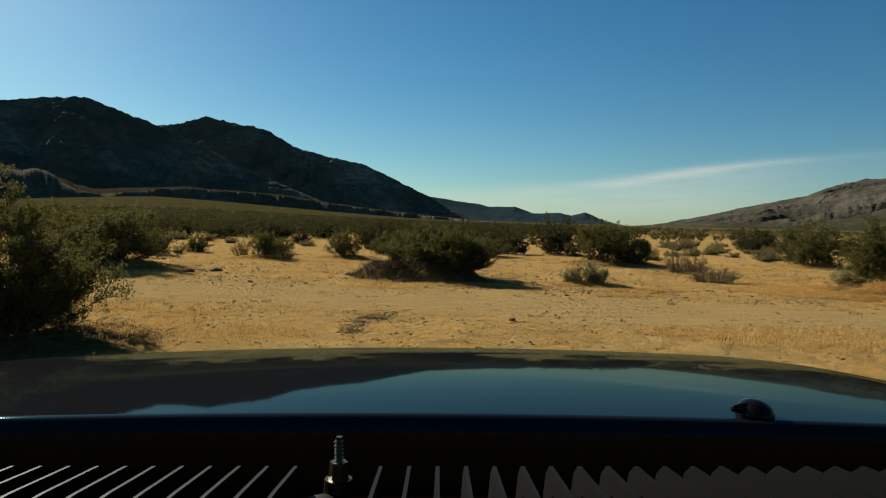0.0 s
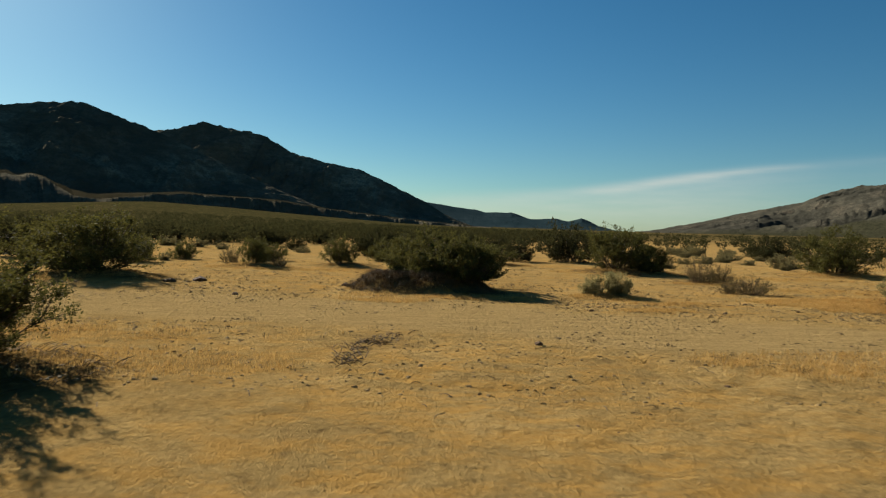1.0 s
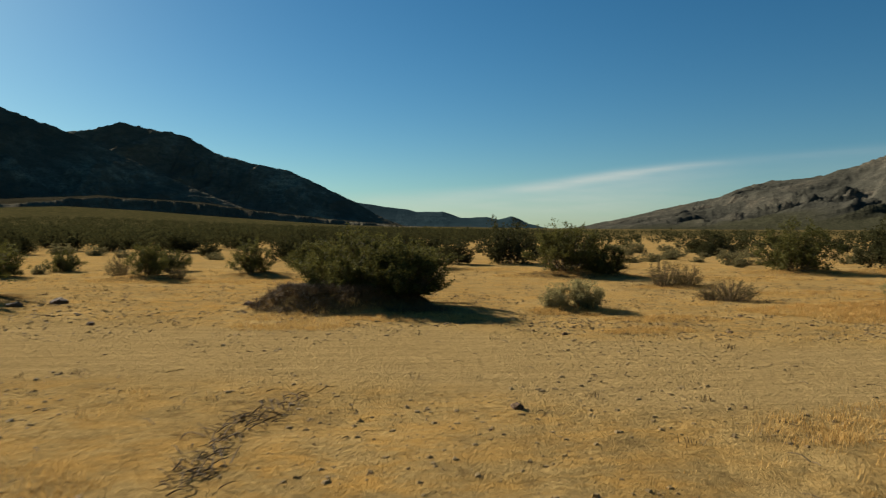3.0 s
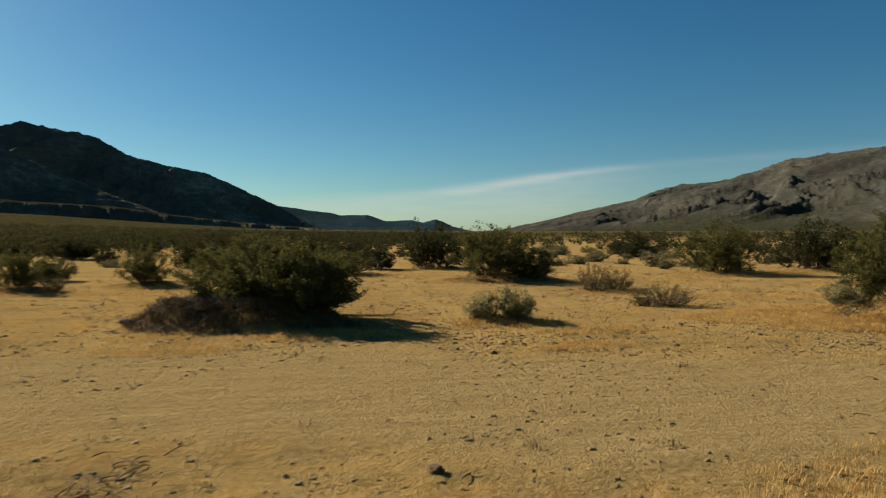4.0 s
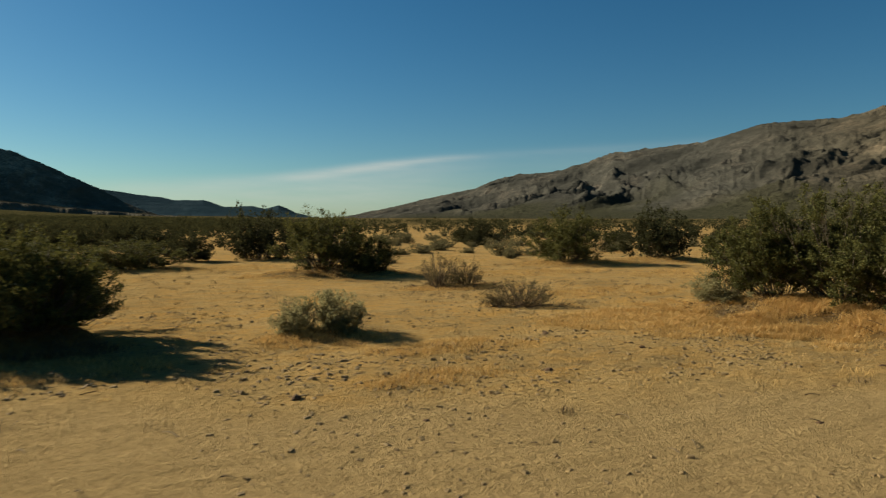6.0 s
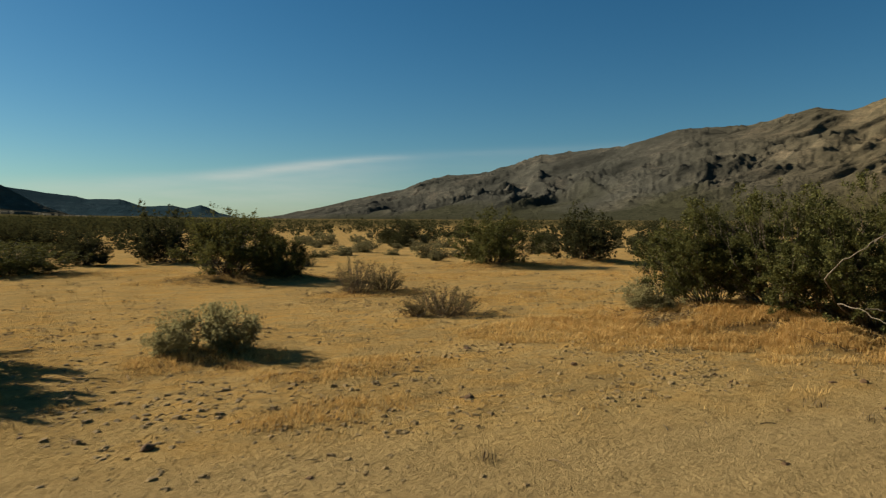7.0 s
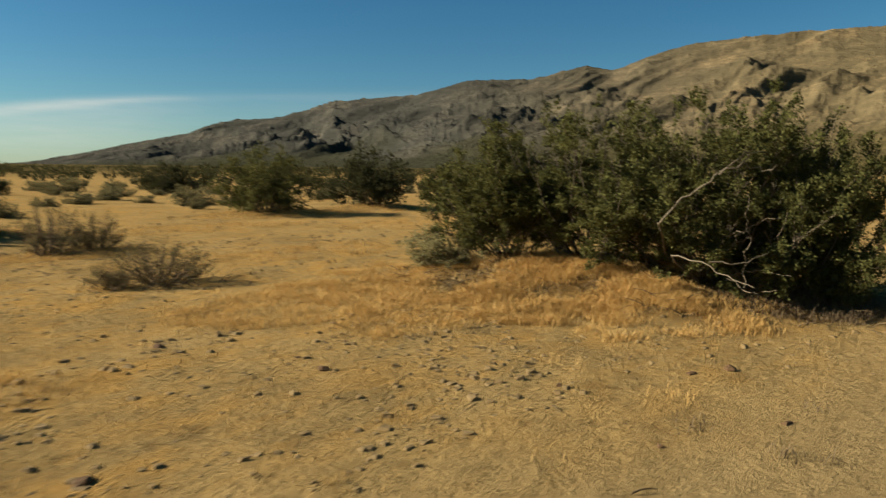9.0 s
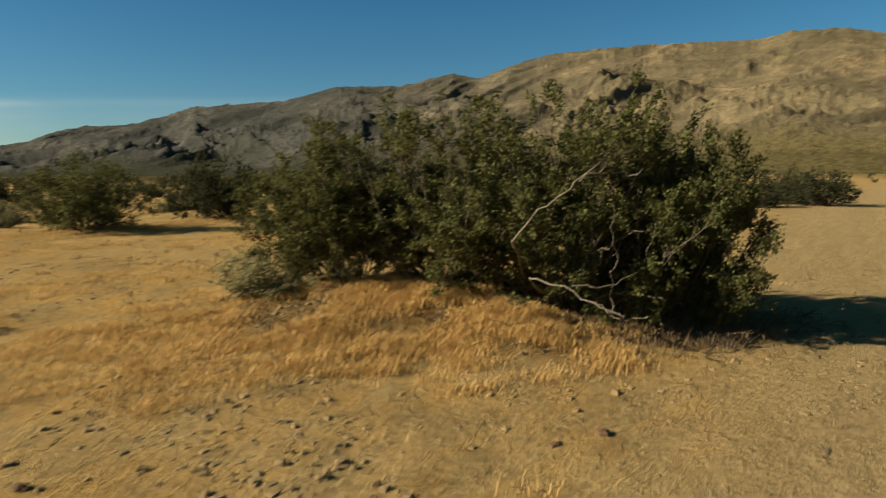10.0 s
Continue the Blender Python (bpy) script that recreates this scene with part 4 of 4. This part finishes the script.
def pebbles(name, label, seed, count, low, high, size, material, gap):
    """Loose small stones and clods, too many to count."""
    rng = np.random.default_rng(seed)
    verts, faces = [], []
    cube = [(-1, -1, 0), (1, -1, 0), (1, 1, 0), (-1, 1, 0), (-0.6, -0.6, 1), (0.6, -0.6, 1), (0.6, 0.6, 1), (-0.6, 0.6, 1)]
    sides = [(4, 5, 6, 7), (0, 1, 5, 4), (1, 2, 6, 5), (2, 3, 7, 6), (3, 0, 4, 7)]
    made = 0
    while made < count:
        x, y = rng.uniform(low[0], high[0]), rng.uniform(low[1], high[1])
        if noise.noise((x * 0.45, y * 0.45, seed)) < -0.05 - gap * (road_gap(x, y) < 2.0):
            continue
        made += 1
        r = size * (0.45 + 1.6 * rng.uniform() ** 3)
        a = rng.uniform(0, 6.283)
        z = ground_z(x, y) - 0.25 * r
        o = len(verts)
        flat, long = rng.uniform(0.5, 1.0), rng.uniform(0.8, 1.6)
        for cx, cy, cz in cube:
            jx, jy, jz = rng.normal(0, 0.16, 3)
            px, py = (cx + jx) * r * long, (cy + jy) * r
            verts.append((x + px * math.cos(a) - py * math.sin(a), y + px * math.sin(a) + py * math.cos(a), z + (cz + jz * (cz > 0)) * r * flat))
        faces += [tuple(o + i for i in f) for f in sides]
    tagged(new(name, mesh_of(name, verts, faces, material)), label, "stones", kind="stuff")


pebbles("gravel", "small brown clods and pebbles strewn over the sand", 101, 12500, (-10, 9), (14, 25), 0.0115, CLOD, -0.1)
pebbles("clods", "crumbly brown earth clods thrown up along the track edge", 103, 1500, (2.5, 15.2), (11.0, 18.2), 0.014, CLOD, -0.4)
pebbles("clods", "scattered earth clods beside the sandy track", 104, 700, (-10, 16.8), (3, 19.6), 0.015, CLOD, -0.4)
pebbles("dark_gravel", "small dark stones and dung strewn over the sand", 102, 230, (-11, 8), (15, 25), 0.012, DARK_STONE, 0.2)


def litter(name, label, seed, spots, size, material, up=0.25):
    """Fallen twigs."""
    rng = np.random.default_rng(seed)
    lines = []
    for x, y in spots:
        a, l = rng.uniform(0, 6.283), size * rng.uniform(0.4, 1.4)
        p = np.array((x, y, ground_z(x, y) + 0.005))
        q = p + np.array((math.cos(a) * l, math.sin(a) * l, rng.uniform(0, up) * l))
        lines.append((bend(p, q, 0.1 * l, rng, 4), 0.006, 0.002))
    v, f = tubes(lines, 3)
    tagged(new(name, mesh_of(name, v, f, material, True)), label, "twigs", kind="stuff")


twig_spots = spots_round(place, 420, -0.35, 19.5, 1.8, 1.2) + spots_round(place, 500, 11.5, 16.4, 3.0, 1.2, -64) + spots_round(place, 260, -4.4, 9.4, 1.8, 1.3)
twig_spots += spots_round(place, 200, 6.9, 28.1, 2.2, 1.0) + spots_round(place, 120, 8.4, 24.3, 1.2, 0.6) + spots_round(place, 90, 8.1, 20.7, 0.9, 0.5)
litter("twig_litter", "dark dead twigs and litter under the bushes", 111, twig_spots, 0.20, DEAD, 0.6)
loose_twigs = [(place.uniform(-10, 14), place.uniform(8, 25)) for _ in range(420)]
litter("fallen_twigs", "short dark twigs lying about on the sand", 112, loose_twigs, 0.13, DEAD, 0.1)
# a low drift of dead brush by the track
drift = [(-0.55 + 0.10 * place.normal() + 0.35 * max(0.0, q - 0.5) * 2, 10.3 + 2.2 * q + 0.1 * place.normal()) for q in place.uniform(0, 1, 150)]
litter("brush_drift", "low curved drift of dark dead brush on the sand", 113, drift, 0.13, DEAD, 0.5)


def rock_thing(x, y, r, seed, label):
    rng = np.random.default_rng(seed)
    bm = bmesh.new()
    bmesh.ops.create_icosphere(bm, subdivisions=3, radius=1.0)
    for v in bm.verts:
        n = noise.noise(v.co * 1.4 + Vector((seed, 0, 0))) * 0.35 + noise.noise(v.co * 3.7 + Vector((0, seed, 0))) * 0.12
        v.co *= 1 + n
        v.co.x *= 1.3
        v.co.z *= 0.62
    me = bpy.data.meshes.new("rock")
    bm.to_mesh(me)
    bm.free()
    me.materials.append(DARK_STONE)
    ob = new("rock", me)
    ob.matrix_world = Matrix.LocRotScale((x, y, ground_z(x, y) + 0.25 * r), Euler((0, 0, rng.uniform(0, 6.28))), (r, r, r))
    tagged(ob, label, "rock", "loose rocks")


for i, (x, y, r) in enumerate([(-6.8, 19.9, 0.13), (-6.3, 20.6, 0.14), (1.75, 11.95, 0.05), (5.74, 16.07, 0.035), (3.18, 16.0, 0.04), (7.4, 16.65, 0.03), (-2.3, 20.0, 0.09), (9.1, 14.9, 0.03),
                               (9.35, 14.75, 0.035), (6.9, 18.0, 0.04), (-4.2, 17.3, 0.06)]):
    rock_thing(x, y, r, i + 3, "small dark weathered rock lying on the sand")


# ---- the black vehicle that the journey starts from ----
def paint_material():
    k = Mat("black_car_paint", 0.07, 0, 0.13)
    n = k.noise(k.coords(), 45.0, 5.0, 0.6)
    k.color(k.ramp(n, (0.35, (0.004, 0.005, 0.006)), (0.75, (0.012, 0.012, 0.011))))
    k.link(k.ramp(n, (0.3, (0.05, 0.05, 0.05)), (0.8, (0.14, 0.14, 0.14))), k.b.inputs["Roughness"])
    coat = k.node("ShaderNodeBsdfGlossy", Color=(0.70, 0.98, 0.98, 1), Roughness=0.04)
    base = k.node("ShaderNodeBsdfDiffuse", Color=(0.006, 0.006, 0.007, 1))
    both = k.t.nodes.new("ShaderNodeMixShader")
    bounce = k.node("ShaderNodeFresnel", IOR=1.5)
    k.link(k.math("MULTIPLY", bounce.outputs[0], 0.40), both.inputs[0])
    k.link(base.outputs[0], both.inputs[1])
    k.link(coat.outputs[0], both.inputs[2])
    k.link(both.outputs[0], k.t.nodes["Material Output"].inputs["Surface"])
    return k.m


def simple_material(name, colour, rough, metal=0.0, spec=0.4, scale=60.0):
    k = Mat(name, rough, metal, spec)
    n = k.noise(k.coords(), scale, 4.0, 0.6)
    k.color(k.mix(n, tuple(c * 0.7 for c in colour), tuple(min(1, c * 1.3) for c in colour)))
    k.bump(n, 0.15, 0.002)
    return k.m


PAINT = paint_material()
BLACK_PLASTIC = simple_material("black_cowl_plastic", (0.0012, 0.0012, 0.0012), 0.8, 0.0, 0.0)
SLAT_PLASTIC = simple_material("worn_grey_plastic", (0.0026, 0.0026, 0.0025), 0.6, 0.0, 0.04)
BRASS = simple_material("tarnished_brass", (0.13, 0.12, 0.09), 0.35, 1.0)
GLOSS_PLASTIC = simple_material("glossy_black_plastic", (0.003, 0.003, 0.003), 0.15, 0.0, 0.15)
RUBBER = simple_material("tyre_rubber", (0.02, 0.02, 0.02), 0.85)
STEEL = simple_material("wheel_steel", (0.25, 0.25, 0.25), 0.4, 1.0)
MIDLINE = -0.15                       # the vehicle's middle, to the left of the eye


def hood_z(x, y):
    u, d = y - 0.85, abs(x - MIDLINE)
    return 1.258 - 0.045 * u - 0.052 * u * u - 0.026 * d * d - 0.8 * max(0.0, d - 1.0) ** 2 - 1.2 * max(0.0, u - 1.5) ** 2


def sheet(bm, x0, x1, y0, y1, nx, ny, height, thick=0.02):
    """A curved panel with an underside."""
    grid = [[bm.verts.new((x0 + (x1 - x0) * i / nx, y0 + (y1 - y0) * j / ny, height(x0 + (x1 - x0) * i / nx, y0 + (y1 - y0) * j / ny))) for j in range(ny + 1)] for i in range(nx + 1)]
    for i in range(nx):
        for j in range(ny):
            bm.faces.new((grid[i][j], grid[i + 1][j], grid[i + 1][j + 1], grid[i][j + 1]))
    edge = [e for e in bm.edges if e.is_boundary]
    out = bmesh.ops.extrude_edge_only(bm, edges=edge)
    for v in out["geom"]:
        if isinstance(v, bmesh.types.BMVert):
            v.co.z -= thick


def box(bm, x0, x1, y0, y1, z0, z1, bevel=0.0):
    made = bmesh.ops.create_cube(bm, size=1.0, matrix=Matrix.LocRotScale(((x0 + x1) / 2, (y0 + y1) / 2, (z0 + z1) / 2), None, (x1 - x0, y1 - y0, z1 - z0)))
    if bevel:
        bmesh.ops.bevel(bm, geom=list({e for v in made["verts"] for e in v.link_edges}), offset=bevel, segments=3, affect="EDGES")


def rod(bm, a, b, ra, rb, sides=14):
    a, b = Vector(a), Vector(b)
    turn = (b - a).to_track_quat("Z", "Y").to_matrix().to_4x4()
    bmesh.ops.create_cone(bm, cap_ends=True, segments=sides, radius1=ra, radius2=rb, depth=(b - a).length, matrix=Matrix.Translation((a + b) / 2) @ turn)


def build_vehicle():
    car = new("pickup_truck")
    car.matrix_world = pose(1.069, 1.389, 1.511, 0, -1.2, 2.32) @ pose(0, 0, -1.511)
    tagged(car, "glossy black truck front with a louvred cowl on sand", "truck")
    bm = bmesh.new()
    sheet(bm, MIDLINE - 1.05, MIDLINE + 1.05, 0.86, 2.75, 44, 48, hood_z, 0.03)
    part("hood", bm, PAINT, car, "glossy black bonnet reflecting sky and hills", True)
    bm = bmesh.new()
    sheet(bm, MIDLINE - 0.90, MIDLINE + 0.90, 0.62, 0.845, 30, 6, lambda x, y: 1.246 + 0.02 * math.sin((y - 0.62) / 0.225 * 3.14) - 0.02 * (x - MIDLINE) ** 2, 0.03)
    cowl = part("cowl", bm, BLACK_PLASTIC, car, "black plastic cowl panel", True)
    bm = bmesh.new()
    box(bm, MIDLINE - 0.90, MIDLINE + 0.90, 0.10, 0.615, 1.20, 1.262, 0.01)
    part("vent_tray", bm, BLACK_PLASTIC, car)
    slat = None
    for i in range(62):
        x = MIDLINE - 0.80 + 0.0248 * i
        if slat is None:
            bm = bmesh.new()
            pts = [(0.60, 1.268), (0.595, 1.287), (0.58, 1.299), (0.50, 1.308), (0.40, 1.315), (0.30, 1.319), (0.30, 1.262), (0.60, 1.262)]
            a = [bm.verts.new((-0.0016 + 0.004 * (z - 1.262) / 0.06, y, z)) for y, z in pts]
            b = [bm.verts.new((0.0016 + 0.004 * (z - 1.262) / 0.06, y, z)) for y, z in pts]
            bm.faces.new(a), bm.faces.new(b[::-1])
            for k in range(len(pts)):
                m = (k + 1) % len(pts)
                bm.faces.new((a[k], b[k], b[m], a[m]))
            bmesh.ops.recalc_face_normals(bm, faces=bm.faces)
            slat = part("slat", bm, SLAT_PLASTIC, cowl)
            slat.location.x = x
        elif abs(x + 0.09) > 0.03:
            one = part("slat", slat.data, None, cowl)
            one.location.x = x
    bm = bmesh.new()
    rod(bm, (-0.094, 0.58, 1.22), (-0.092, 0.58, 1.288), 0.016, 0.012)
    rod(bm, (-0.092, 0.58, 1.288), (-0.0915, 0.58, 1.303), 0.009, 0.008, 6)
    for i in range(6):
        rod(bm, (-0.0915, 0.58, 1.303 + 0.0035 * i), (-0.0915, 0.58, 1.3048 + 0.0035 * i), 0.0042, 0.0030)
    rod(bm, (-0.0915, 0.58, 1.30), (-0.091, 0.58, 1.325), 0.0030, 0.0028)
    part("wiper_pivot", bm, BRASS, car, "bare threaded wiper shaft")
    bm = bmesh.new()
    bmesh.ops.create_uvsphere(bm, u_segments=24, v_segments=12, radius=1.0, matrix=Matrix.LocRotScale((-0.10, 0.56, 1.245), None, (0.042, 0.042, 0.034)))
    part("pivot_boot", bm, SLAT_PLASTIC, car, "rubber boot", True)
    bm = bmesh.new()
    bmesh.ops.create_uvsphere(bm, u_segments=20, v_segments=12, radius=1.0, matrix=Matrix.LocRotScale((0.430, 0.92, hood_z(0.43, 0.92) + 0.003), None, (0.024, 0.033, 0.020)))
    rod(bm, (0.43, 0.92, hood_z(0.43, 0.92) + 0.01), (0.395, 0.91, hood_z(0.43, 0.92) + 0.012), 0.013, 0.004)
    part("washer_nozzle", bm, GLOSS_PLASTIC, car, "black washer nozzle", True)
    for side in (-1, 1):
        bm = bmesh.new()
        x = MIDLINE + side * 1.05
        box(bm, min(x, x - side * 0.16), max(x, x - side * 0.16), 0.55, 2.40, 0.62, 0.90, 0.05)
        part("fender", bm, PAINT, car)
    bm = bmesh.new()
    box(bm, MIDLINE - 0.86, MIDLINE + 0.86, 2.45, 2.72, 0.50, 0.74, 0.05)
    part("front_panel", bm, PAINT, car)
    bm = bmesh.new()
    box(bm, MIDLINE - 0.95, MIDLINE + 0.95, -2.2, 0.55, 0.45, 1.12, 0.06)
    part("body", bm, PAINT, car)
    for side in (-1, 1):
        for y in (1.75, -1.35):
            x = MIDLINE + side * 0.84
            z = 0.38 + ground_z(1.069 + x, 1.389 + y)
            bm = bmesh.new()
            rod(bm, (x - 0.12, y, z), (x + 0.12, y, z), 0.385, 0.385, 40)
            bmesh.ops.bevel(bm, geom=[e for e in bm.edges if len(e.link_faces) == 2 and abs(e.calc_face_angle(0)) > 1.0], offset=0.05, segments=3, affect="EDGES")
            wheel = part("tyre", bm, RUBBER, car, "", True)
            bm = bmesh.new()
            rod(bm, (x + side * 0.06, y, z), (x + side * 0.125, y, z), 0.22, 0.20, 28)
            part("rim", bm, STEEL, wheel)


build_vehicle()
